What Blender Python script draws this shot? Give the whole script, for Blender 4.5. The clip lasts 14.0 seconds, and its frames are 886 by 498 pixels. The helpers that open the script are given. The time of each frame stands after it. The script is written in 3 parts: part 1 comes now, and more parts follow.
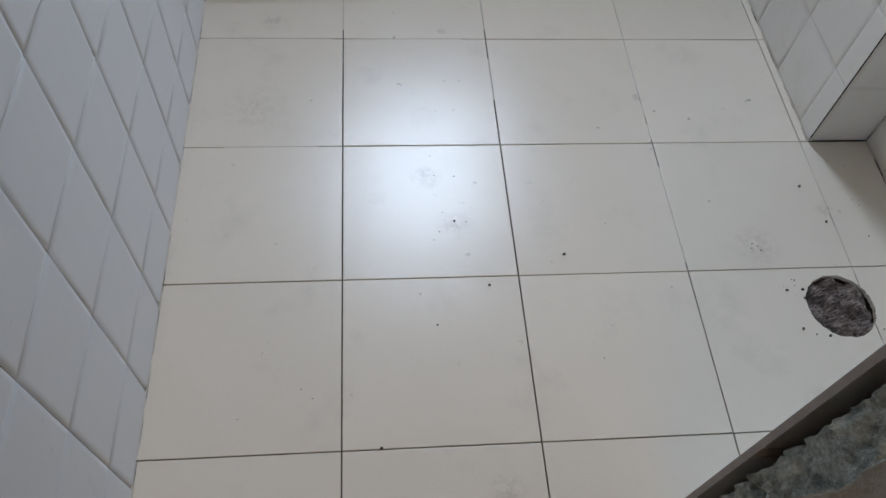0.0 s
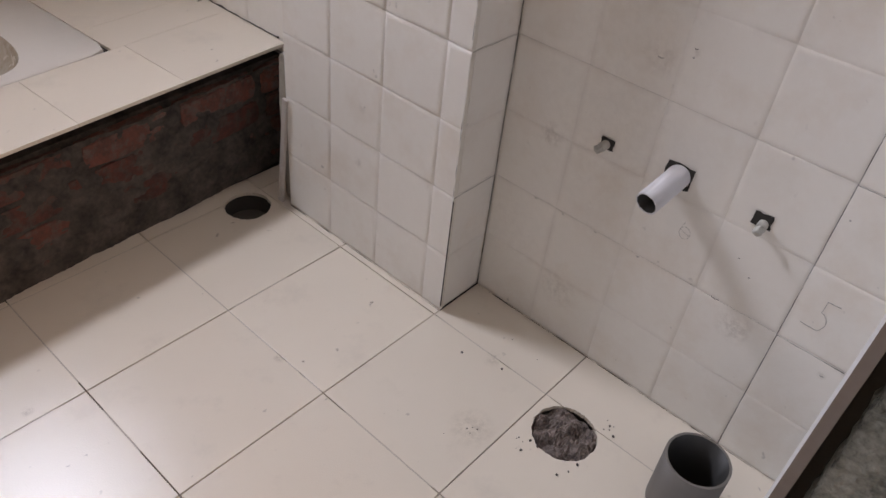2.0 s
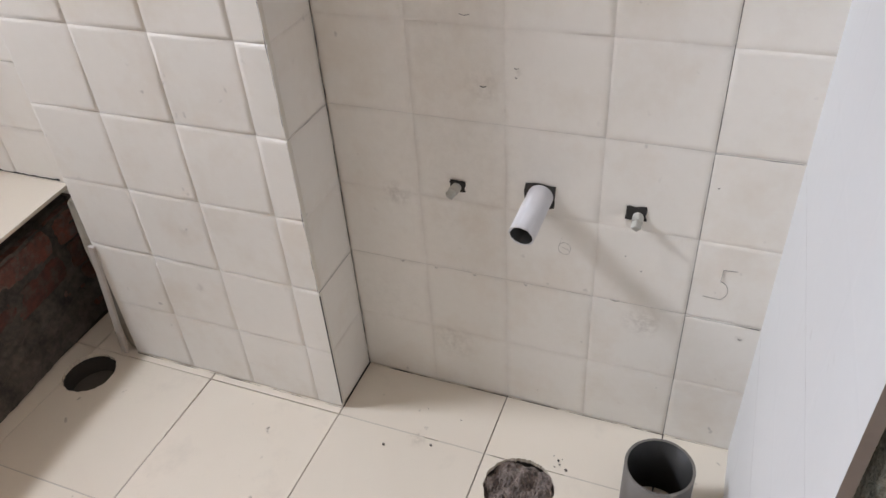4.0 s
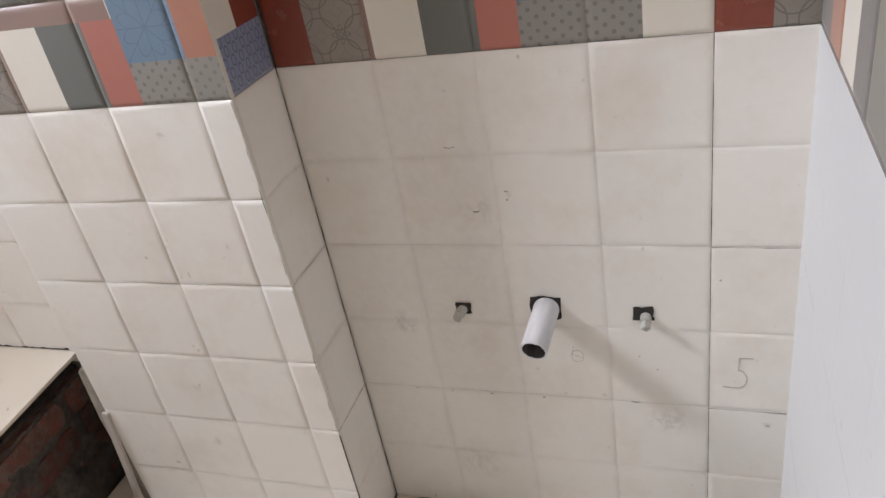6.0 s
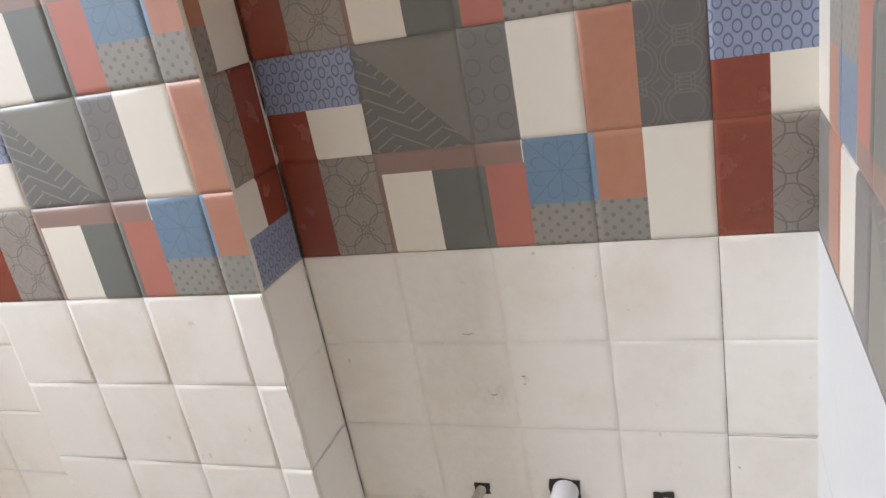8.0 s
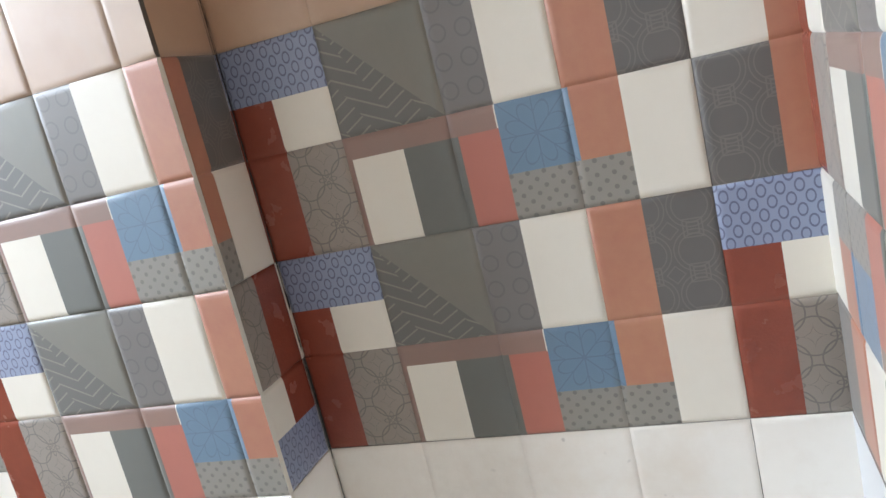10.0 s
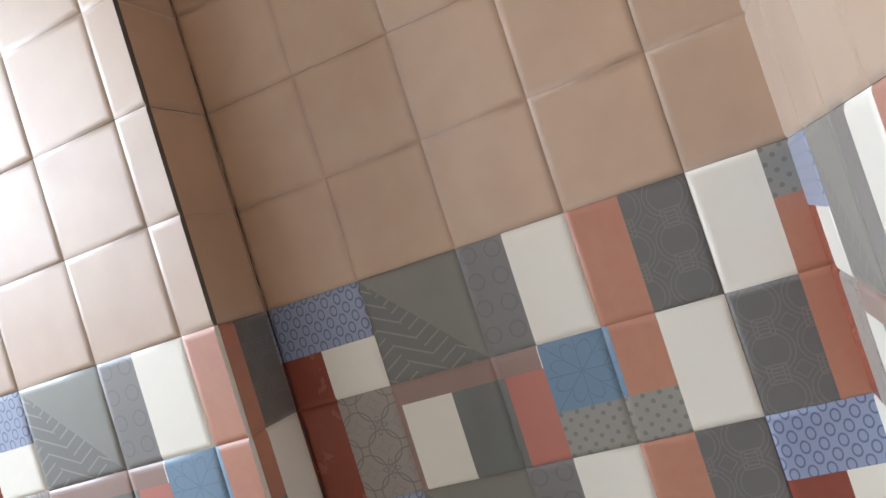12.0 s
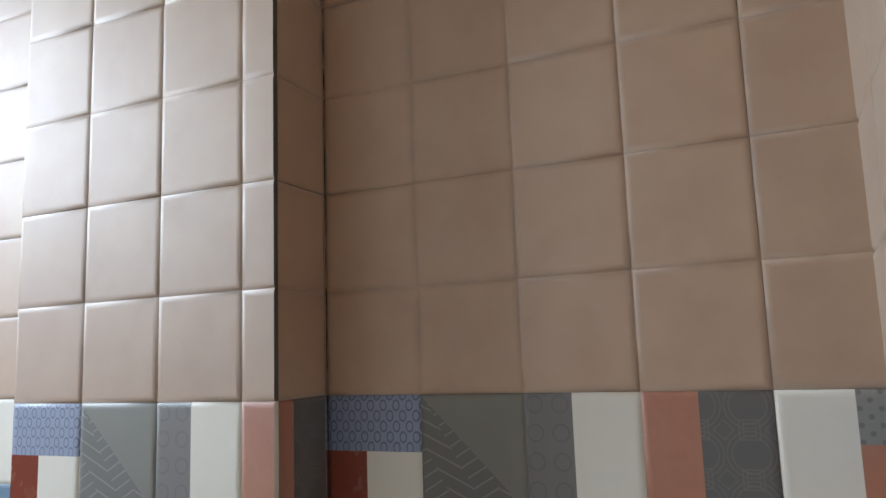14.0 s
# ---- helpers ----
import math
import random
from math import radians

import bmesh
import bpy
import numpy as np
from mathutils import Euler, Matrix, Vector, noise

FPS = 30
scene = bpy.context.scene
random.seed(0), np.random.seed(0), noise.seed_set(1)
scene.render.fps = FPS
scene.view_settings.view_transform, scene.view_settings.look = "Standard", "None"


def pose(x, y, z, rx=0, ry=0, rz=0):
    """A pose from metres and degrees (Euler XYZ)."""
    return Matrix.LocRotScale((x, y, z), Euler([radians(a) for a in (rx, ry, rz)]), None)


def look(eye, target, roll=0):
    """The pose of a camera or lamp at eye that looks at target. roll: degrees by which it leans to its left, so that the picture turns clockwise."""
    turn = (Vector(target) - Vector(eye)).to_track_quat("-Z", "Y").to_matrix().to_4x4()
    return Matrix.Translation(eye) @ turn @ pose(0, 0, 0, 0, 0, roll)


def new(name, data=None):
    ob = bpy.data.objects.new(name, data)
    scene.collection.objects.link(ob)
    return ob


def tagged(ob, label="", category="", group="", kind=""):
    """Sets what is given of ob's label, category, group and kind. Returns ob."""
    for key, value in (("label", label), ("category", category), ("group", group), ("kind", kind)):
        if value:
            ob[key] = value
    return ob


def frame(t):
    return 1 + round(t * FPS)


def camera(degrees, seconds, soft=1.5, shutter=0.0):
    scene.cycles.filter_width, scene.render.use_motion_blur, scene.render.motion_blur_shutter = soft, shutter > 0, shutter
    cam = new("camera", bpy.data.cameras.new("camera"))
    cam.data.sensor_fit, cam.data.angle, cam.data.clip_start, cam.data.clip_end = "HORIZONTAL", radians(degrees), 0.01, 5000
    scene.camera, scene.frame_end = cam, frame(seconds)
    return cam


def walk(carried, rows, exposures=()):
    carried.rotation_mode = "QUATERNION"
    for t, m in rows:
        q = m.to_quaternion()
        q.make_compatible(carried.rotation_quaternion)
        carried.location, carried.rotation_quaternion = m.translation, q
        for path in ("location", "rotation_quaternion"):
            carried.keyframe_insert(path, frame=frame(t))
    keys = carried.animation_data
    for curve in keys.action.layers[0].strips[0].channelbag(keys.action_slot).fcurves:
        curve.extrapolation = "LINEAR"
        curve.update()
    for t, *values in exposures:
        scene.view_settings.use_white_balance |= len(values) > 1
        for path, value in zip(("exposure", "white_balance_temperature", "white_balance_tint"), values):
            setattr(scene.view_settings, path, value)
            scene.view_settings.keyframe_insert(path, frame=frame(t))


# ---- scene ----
cam = camera(60.9, 14.0, soft=1.5)
PATH = [
    (0, (-1.018, -0.959, 1.137), (-0.836, 0.104, -0.547), 6.9),
    (0.5, (-1.149, -0.948, 1.151), (-0.578, 0.169, -0.407), 8.3),
    (1, (-1.189, -0.922, 1.166), (-0.327, 0.211, -0.24), 8.4),
    (1.5, (-1.124, -0.844, 1.166), (-0.061, 0.232, -0.142), 6.6),
    (2, (-1.055, -0.71, 1.147), (0.159, 0.232, -0.134), 6.9),
    (2.5, (-0.992, -0.635, 1.147), (0.314, 0.214, -0.106), 2.9),
    (5, (-0.946, -0.594, 1.145), (0.569, -0.039, -0.037), -6.5),
    (5.5, (-0.94, -0.591, 1.169), (0.623, -0.003, 0.069), -9.2),
    (6, (-0.948, -0.589, 1.183), (0.657, 0.063, 0.185), -11.0),
    (6.5, (-0.953, -0.59, 1.205), (0.708, 0.094, 0.325), -11.3),
    (7, (-0.954, -0.586, 1.225), (0.751, 0.095, 0.432), -11.1),
    (9.5, (-0.918, -0.607, 1.362), (0.887, 0.079, 0.843), -12.2),
    (10, (-0.922, -0.6, 1.379), (0.914, 0.087, 0.982), -13.7),
    (10.5, (-0.922, -0.608, 1.407), (0.932, 0.089, 1.129), -15.1),
    (11, (-0.932, -0.605, 1.418), (0.942, 0.084, 1.299), -16.6),
    (11.5, (-0.935, -0.597, 1.43), (0.958, 0.049, 1.448), -17.2),
    (12, (-0.935, -0.612, 1.471), (0.951, 0.048, 1.539), -17.8),
    (12.5, (-0.937, -0.626, 1.507), (0.919, 0.093, 1.701), -15.5),
    (13, (-0.948, -0.62, 1.516), (0.865, 0.194, 1.739), -5.5),
    (13.5, (-0.949, -0.615, 1.523), (0.866, 0.183, 1.79), -3.5),
    (14, (-0.952, -0.618, 1.552), (0.856, 0.188, 1.832), -2.0),
]
EXPOSURES = [(0, -1.36, 7250, 20), (1, -1.18, 7950, 27), (2, -1.14, 8550, 34), (2.7, -0.62, 8600, 28), (5, -0.72, 8650, 28), (7, -0.58, 8850, 29), (9.5, -0.2, 8150, 20), (11, -0.25, 7950, 20), (12.5, -0.44, 7900, 21), (13, -0.72, 7800, 19), (14, -1.06, 7750, 18)]
walk(cam, [(t, look(eye, target, roll)) for t, eye, target, roll in PATH], EXPOSURES)

# ---- world and lights ----
world = bpy.data.worlds.new("world")
scene.world = world
world.use_nodes = True
sky = world.node_tree.nodes.new("ShaderNodeTexSky")
sky.sky_type, sky.sun_disc = "NISHITA", False
sky.sun_elevation, sky.sun_rotation = radians(55), radians(200)
world.node_tree.links.new(sky.outputs[0], world.node_tree.nodes["Background"].inputs[0])
world.node_tree.nodes["Background"].inputs[1].default_value = 0.1
sun = new("sun", bpy.data.lights.new("sun", "SUN"))
sun.data.energy, sun.data.angle, sun.data.color = 2.5, radians(0.6), (1.0, 0.95, 0.88)
sun.matrix_world = look((-2, -6, 9), (0, 0, 0))


def area_lamp(name, m, sx, sy, watts, color):
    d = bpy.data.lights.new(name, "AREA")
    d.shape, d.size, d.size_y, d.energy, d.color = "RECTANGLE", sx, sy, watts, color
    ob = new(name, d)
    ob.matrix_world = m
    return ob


# room: basin wall x=0, west wall x=-1.375, north wall y=1.65, south wall y=-0.714
XW, YN, YS, XJ, TOP = -1.375, 1.65, -0.714, -0.585, 2.7
WIN = (-0.99, -0.45, 1.98, 2.62)
area_lamp("ventilator_daylight", look((-0.74, 2.07, 2.57), (-0.74, 1.60, 1.69)), 0.8, 0.6, 390, (0.53, 0.755, 1.0))
# added warm fill from the door side; no such source is known
area_lamp("outer_fill", look((-0.9, -2.93, 1.5), (-0.9, 0, 1.3)), 1.1, 1.2, 26, (1.0, 0.80, 0.57))


# ---- materials ----
def math_node(nt, op, a, b=0.0, c=0.0):
    n = nt.nodes.new("ShaderNodeMath")
    n.operation = op
    for i, v in enumerate((a, b, c)):
        if isinstance(v, (int, float)):
            n.inputs[i].default_value = v
        else:
            nt.links.new(v, n.inputs[i])
    return n.outputs[0]


def mixed(nt, fac, a, b):
    n = nt.nodes.new("ShaderNodeMix")
    n.data_type = "RGBA"
    for i, v in ((0, fac), (6, a), (7, b)):
        if isinstance(v, (int, float)):
            n.inputs[i].default_value = v
        elif isinstance(v, tuple):
            n.inputs[i].default_value = (*v, 1)
        else:
            nt.links.new(v, n.inputs[i])
    return n.outputs[2]


def noise_tex(nt, vec, scale, detail=4.0, rough=0.55):
    n = nt.nodes.new("ShaderNodeTexNoise")
    n.inputs["Scale"].default_value, n.inputs["Detail"].default_value, n.inputs["Roughness"].default_value = scale, detail, rough
    nt.links.new(vec, n.inputs["Vector"])
    return n.outputs[0]


def ramp(nt, v, lo, hi):
    n = nt.nodes.new("ShaderNodeMapRange")
    n.clamp = True
    nt.links.new(v, n.inputs[0])
    n.inputs[1].default_value, n.inputs[2].default_value = lo, hi
    return n.outputs[0]


def place(nt):
    g = nt.nodes.new("ShaderNodeNewGeometry")
    return g.outputs["Position"]


def shade(name, col, col2=None, rough=0.5, coarse=6.0, fine=60.0, mottled=0.5, dirt=None, dirt_amount=(0.62, 0.8), bump=0.1, bump_scale=120.0, metal=0.0,
          pattern=None, spec=0.5, coat=0.0, random_tint=0.0, rough_var=0.1, big_bump=0.0, specks=0.0, dirt_strength=0.7, bump_depth=0.002, ior=1.5, spots=(), sheen=0.0):
    """A procedural surface: two colours mottled at two scales, dirt patches, and fine relief."""
    m = bpy.data.materials.new(name)
    m.use_nodes = True
    nt = m.node_tree
    p = nt.nodes["Principled BSDF"]
    pos = place(nt)
    col2 = col2 or tuple(c * 0.86 for c in col)
    n1, n2 = noise_tex(nt, pos, coarse), noise_tex(nt, pos, fine)
    fac = math_node(nt, "MULTIPLY", ramp(nt, math_node(nt, "ADD", math_node(nt, "MULTIPLY", n1, 0.65), math_node(nt, "MULTIPLY", n2, 0.35)), 0.35, 0.65), mottled)
    c = mixed(nt, fac, col, col2)
    if pattern:
        mask, pc = pattern(nt)
        c = mixed(nt, mask, c, pc)
    if dirt:
        dn = noise_tex(nt, pos, coarse * 1.7, 6.0, 0.65)
        c = mixed(nt, math_node(nt, "MULTIPLY", ramp(nt, dn, *dirt_amount), dirt_strength), c, dirt)
    if specks:
        sn = math_node(nt, "MULTIPLY", ramp(nt, noise_tex(nt, pos, 38.0, 2.0), 0.70, 0.76), ramp(nt, noise_tex(nt, pos, 5.0, 3.0), 0.48, 0.62))
        c = mixed(nt, math_node(nt, "MULTIPLY", sn, specks), c, (0.16, 0.13, 0.11))
    blot = ramp(nt, noise_tex(nt, pos, 55.0, 6.0, 0.75), 0.42, 0.62) if spots else None
    for at, spread, strength in spots:
        near = nt.nodes.new("ShaderNodeVectorMath")
        near.operation = "DISTANCE"
        nt.links.new(pos, near.inputs[0])
        near.inputs[1].default_value = at
        edge = math_node(nt, "MULTIPLY", ramp(nt, near.outputs["Value"], spread, spread * 0.2), strength * 0.75)
        c = mixed(nt, math_node(nt, "MULTIPLY", edge, blot), c, (0.30, 0.235, 0.175))
    if random_tint:
        info = nt.nodes.new("ShaderNodeObjectInfo")
        hsv = nt.nodes.new("ShaderNodeHueSaturation")
        nt.links.new(c, hsv.inputs["Color"])
        nt.links.new(math_node(nt, "MULTIPLY_ADD", info.outputs["Random"], random_tint, 1 - random_tint / 2), hsv.inputs["Value"])
        c = hsv.outputs[0]
    nt.links.new(c, p.inputs["Base Color"])
    nt.links.new(math_node(nt, "MULTIPLY_ADD", noise_tex(nt, pos, 25.0), rough_var * 2, rough - rough_var), p.inputs["Roughness"])
    p.inputs["Metallic"].default_value = metal
    p.inputs["Specular IOR Level"].default_value = spec
    p.inputs["IOR"].default_value = ior
    p.inputs["Coat Weight"].default_value = coat
    p.inputs["Coat Roughness"].default_value = 0.12
    p.inputs["Sheen Weight"].default_value = sheen  # imitates the pale veil of reflected window light on the glaze
    p.inputs["Sheen Roughness"].default_value = 0.4
    b = nt.nodes.new("ShaderNodeBump")
    b.inputs["Strength"].default_value, b.inputs["Distance"].default_value = bump, bump_depth
    h = noise_tex(nt, pos, bump_scale, 3.0)
    if big_bump:
        h = math_node(nt, "ADD", h, math_node(nt, "MULTIPLY", noise_tex(nt, pos, bump_scale / 14), big_bump))
    nt.links.new(h, b.inputs["Height"])
    nt.links.new(b.outputs[0], p.inputs["Normal"])
    return m


def uv_axes(nt):
    t = nt.nodes.new("ShaderNodeTexCoord")
    s = nt.nodes.new("ShaderNodeSeparateXYZ")
    nt.links.new(t.outputs["UV"], s.inputs[0])
    return s.outputs[0], s.outputs[1]


def cell(nt, v, size, shift=0.0):
    """Distance along one axis from the middle of the repeating cell, in metres."""
    f = math_node(nt, "FRACT", math_node(nt, "ADD", math_node(nt, "DIVIDE", v, size), shift))
    return math_node(nt, "MULTIPLY", math_node(nt, "SUBTRACT", f, 0.5), size)


def length(nt, a, b):
    return math_node(nt, "SQRT", math_node(nt, "ADD", math_node(nt, "MULTIPLY", a, a), math_node(nt, "MULTIPLY", b, b)))


def band(nt, d, middle, half):
    return math_node(nt, "LESS_THAN", math_node(nt, "ABSOLUTE", math_node(nt, "SUBTRACT", d, middle)), half)


def ellipse_rings(color):
    def build(nt):
        u, v = uv_axes(nt)
        out = 0.0
        for k in (0.0, 0.5):
            d = length(nt, cell(nt, u, 0.0205, k), math_node(nt, "MULTIPLY", cell(nt, v, 0.029, k), 0.7))
            out = math_node(nt, "MAXIMUM", out, band(nt, d, 0.0049, 0.0009))
        return out, color
    return build


def dots(color):
    def build(nt):
        u, v = uv_axes(nt)
        out = 0.0
        for k in (0.0, 0.5):
            d = length(nt, cell(nt, u, 0.021, k), cell(nt, v, 0.018, k))
            out = math_node(nt, "MAXIMUM", out, math_node(nt, "LESS_THAN", d, 0.0030))
        return math_node(nt, "MULTIPLY", out, 0.75), color
    return build


def petals(color, size=0.062, weight=0.001):
    def build(nt):
        u, v = uv_axes(nt)
        out = 0.0
        for k in (0.0, 0.5):
            a, b = cell(nt, u, size, 0.13 + k), cell(nt, v, size, 0.3 + k)
            d = length(nt, a, b)
            out = math_node(nt, "MAXIMUM", out, band(nt, d, size * 0.40, weight))
            star = math_node(nt, "ADD", math_node(nt, "SQRT", math_node(nt, "ABSOLUTE", a)), math_node(nt, "SQRT", math_node(nt, "ABSOLUTE", b)))
            out = math_node(nt, "MAXIMUM", out, band(nt, star, math.sqrt(size) * 0.52, 0.0035))
        a, b = cell(nt, u, size, 0.63), cell(nt, v, size, 0.3)
        drop = length(nt, math_node(nt, "SUBTRACT", math_node(nt, "ABSOLUTE", a), size * 0.13), math_node(nt, "MULTIPLY", b, 1.9))
        drop2 = length(nt, math_node(nt, "SUBTRACT", math_node(nt, "ABSOLUTE", b), size * 0.13), math_node(nt, "MULTIPLY", a, 1.9))
        for d in (drop, drop2):
            out = math_node(nt, "MAXIMUM", out, band(nt, d, size * 0.085, weight))
        return math_node(nt, "MULTIPLY", out, 0.85), color
    return build


def circles_squares(color, size=0.056):
    def build(nt):
        u, v = uv_axes(nt)
        out = 0.0
        a, b = cell(nt, u, size, 0.3), cell(nt, v, size, 0.2)
        a2, b2 = cell(nt, u, size, 0.8), cell(nt, v, size, 0.7)
        for r in (0.47, 0.37):
            out = math_node(nt, "MAXIMUM", out, band(nt, length(nt, a, b), size * r, 0.0007))
        for q in (0.12, 0.2):
            box = math_node(nt, "MAXIMUM", math_node(nt, "ABSOLUTE", a), math_node(nt, "ABSOLUTE", b2))
            out = math_node(nt, "MAXIMUM", out, band(nt, box, size * q, 0.0008))
        star = math_node(nt, "ADD", math_node(nt, "ABSOLUTE", a2), math_node(nt, "ABSOLUTE", b2))
        out = math_node(nt, "MAXIMUM", out, band(nt, star, size * 0.2, 0.0009))
        return math_node(nt, "MULTIPLY", out, 0.7), color
    return build


def big_rings(color):
    def build(nt):
        u, v = uv_axes(nt)
        d = length(nt, cell(nt, u, 0.034, 0.25), cell(nt, v, 0.036, 0.1))
        return math_node(nt, "MULTIPLY", band(nt, d, 0.0105, 0.0013), 0.7), color
    return build


def flower(color, cu, cv):
    def build(nt):
        u, v = uv_axes(nt)
        a, b = math_node(nt, "SUBTRACT", u, cu), math_node(nt, "SUBTRACT", v, cv)
        ang, r = math_node(nt, "ARCTAN2", b, a), length(nt, a, b)
        edge = math_node(nt, "ABSOLUTE", math_node(nt, "SINE", math_node(nt, "MULTIPLY", ang, 4.0)))
        line = math_node(nt, "LESS_THAN", math_node(nt, "MULTIPLY", edge, r), 0.0034)
        lobes = math_node(nt, "MULTIPLY_ADD", edge, 0.016, 0.024)
        rim = math_node(nt, "LESS_THAN", math_node(nt, "ABSOLUTE", math_node(nt, "SUBTRACT", r, lobes)), 0.0014)
        line = math_node(nt, "MAXIMUM", line, rim)
        return math_node(nt, "MULTIPLY", line, 0.6), color
    return build


def maze_lines(color):
    """Double outlined diagonal bars that turn at a right angle from cell to cell."""
    def build(nt):
        u, v = uv_axes(nt)
        s, d = math_node(nt, "ADD", u, math_node(nt, "MULTIPLY", v, 1.7)), math_node(nt, "SUBTRACT", math_node(nt, "MULTIPLY", u, 1.7), v)
        s2 = math_node(nt, "ADD", math_node(nt, "MULTIPLY", u, 0.8), math_node(nt, "MULTIPLY", v, -1.7))
        swap = math_node(nt, "GREATER_THAN", math_node(nt, "FRACT", math_node(nt, "DIVIDE", d, 0.13)), 0.5)
        m = nt.nodes.new("ShaderNodeMix")
        nt.links.new(swap, m.inputs[0])
        nt.links.new(s, m.inputs[2])
        nt.links.new(s2, m.inputs[3])
        f = math_node(nt, "FRACT", math_node(nt, "DIVIDE", m.outputs[0], 0.031))
        line = math_node(nt, "LESS_THAN", f, 0.15)
        return math_node(nt, "MULTIPLY", line, 0.7), color
    return build


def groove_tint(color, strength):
    """Tint that grows towards the edges of each pressed square, broken up by noise."""
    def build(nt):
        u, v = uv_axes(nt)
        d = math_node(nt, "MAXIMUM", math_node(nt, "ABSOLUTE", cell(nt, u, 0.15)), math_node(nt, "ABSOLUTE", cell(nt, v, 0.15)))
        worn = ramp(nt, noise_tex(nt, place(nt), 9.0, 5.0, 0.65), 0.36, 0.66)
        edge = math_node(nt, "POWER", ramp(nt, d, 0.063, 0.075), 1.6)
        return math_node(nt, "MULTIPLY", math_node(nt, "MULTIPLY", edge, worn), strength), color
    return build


# stains: where they lie, how far they spread, how strong they are
FLOOR_STAINS = [((-0.917, -0.076, 0), 0.035, 0.6), ((-0.87, -0.186, 0), 0.04, 0.45), ((-1.225, 0.355, 0), 0.035, 0.5), ((-0.86, 0.327, 0), 0.014, 0.7), ((-0.46, 0.125, 0), 0.014, 0.7),
                ((-0.31, -0.25, 0), 0.05, 0.5), ((-0.15, -0.17, 0), 0.025, 0.5), ((-0.29, -0.555, 0), 0.035, 0.4), ((-0.826, -0.673, 0), 0.035, 0.5), ((-1.08, 0.51, 0), 0.016, 0.7), ((-1.25, 0.1, 0), 0.08, 0.3)]
WALL_STAINS = [((0, -0.195, 0.121), 0.05, 0.5), ((0, -0.535, 0.267), 0.04, 0.6), ((0, -0.108, 0.445), 0.03, 0.6), ((0, -0.27, 0.66), 0.035, 0.35), ((0, -0.319, 0.685), 0.011, 0.45), ((0, -0.687, 0.272), 0.009, 0.9),
               ((-0.127, 0.256, 0.38), 0.014, 0.5), ((-0.127, 0.264, 0.246), 0.015, 0.5), ((0, -0.22, 0.5), 0.26, 0.12), ((0, -0.2, 0.78), 0.2, 0.1), ((0, -0.06, 0.2), 0.14, 0.12)]
GLOSS = dict(rough=0.6, coat=0.0, spec=1.0, ior=1.72, bump=0.03, bump_scale=30, rough_var=0.05, mottled=0.5, sheen=0.6)
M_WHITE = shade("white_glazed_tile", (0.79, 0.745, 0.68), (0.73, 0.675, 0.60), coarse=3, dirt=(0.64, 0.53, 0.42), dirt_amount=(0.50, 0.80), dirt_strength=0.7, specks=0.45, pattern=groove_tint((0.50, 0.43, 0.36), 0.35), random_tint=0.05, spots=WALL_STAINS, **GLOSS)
# same white tile without groove tint; bluish window light is put into its colour
M_WHITE_COOL_LIT = shade("cool_lit_white_tile", (0.59, 0.605, 0.615), (0.54, 0.55, 0.555), coarse=3, dirt=(0.58, 0.50, 0.42), dirt_amount=(0.6, 0.9), dirt_strength=0.4, specks=0.3, **GLOSS)
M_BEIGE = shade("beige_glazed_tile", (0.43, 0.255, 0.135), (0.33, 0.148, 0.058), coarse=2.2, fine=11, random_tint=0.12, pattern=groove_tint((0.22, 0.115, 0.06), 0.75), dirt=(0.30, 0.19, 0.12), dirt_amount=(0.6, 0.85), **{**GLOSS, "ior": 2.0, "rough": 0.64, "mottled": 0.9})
M_BLUE = shade("blue_ring_print", (0.175, 0.225, 0.35), pattern=ellipse_rings((0.035, 0.05, 0.13)), **GLOSS)
M_RED = shade("oxide_red_print", (0.27, 0.062, 0.038), (0.22, 0.05, 0.032), rough=0.25, bump=0.25, bump_scale=260, mottled=0.8)
M_CREAM = shade("cream_print", (0.70, 0.65, 0.56), (0.65, 0.59, 0.50), **GLOSS)
M_TAUPE = shade("taupe_petal_print", (0.22, 0.17, 0.135), (0.18, 0.145, 0.115), pattern=petals((0.07, 0.053, 0.042)), **GLOSS)
M_OLIVE = shade("olive_grey_print", (0.13, 0.12, 0.09), (0.10, 0.093, 0.072), **GLOSS)
M_MAZE = shade("dark_maze_print", (0.06, 0.056, 0.044), pattern=maze_lines((0.20, 0.18, 0.14)), **GLOSS)
M_BROWN = shade("brown_print", (0.22, 0.095, 0.06), (0.16, 0.085, 0.06), **GLOSS)
M_GREEN = shade("green_grey_print", (0.062, 0.068, 0.053), (0.05, 0.054, 0.044), **GLOSS)
M_RINGS = shade("charcoal_ring_print", (0.10, 0.085, 0.076), pattern=big_rings((0.045, 0.038, 0.035)), **GLOSS)
M_CORAL = shade("coral_red_print", (0.42, 0.078, 0.034), (0.35, 0.062, 0.028), **GLOSS)
M_FLOWER = shade("blue_flower_print", (0.05, 0.15, 0.245), (0.04, 0.125, 0.21), pattern=flower((0.022, 0.075, 0.15), 0.411, 0.195), **GLOSS)
M_DOTS = shade("grey_dot_print", (0.20, 0.18, 0.15), (0.17, 0.155, 0.13), pattern=dots((0.07, 0.062, 0.05)), **GLOSS)
M_ORANGE = shade("terracotta_print", (0.42, 0.142, 0.056), (0.36, 0.082, 0.03), coarse=5, **{**GLOSS, "mottled": 0.9})
M_DARK = shade("charcoal_ornament_print", (0.046, 0.039, 0.033), (0.06, 0.05, 0.042), pattern=circles_squares((0.12, 0.10, 0.082)), **GLOSS)
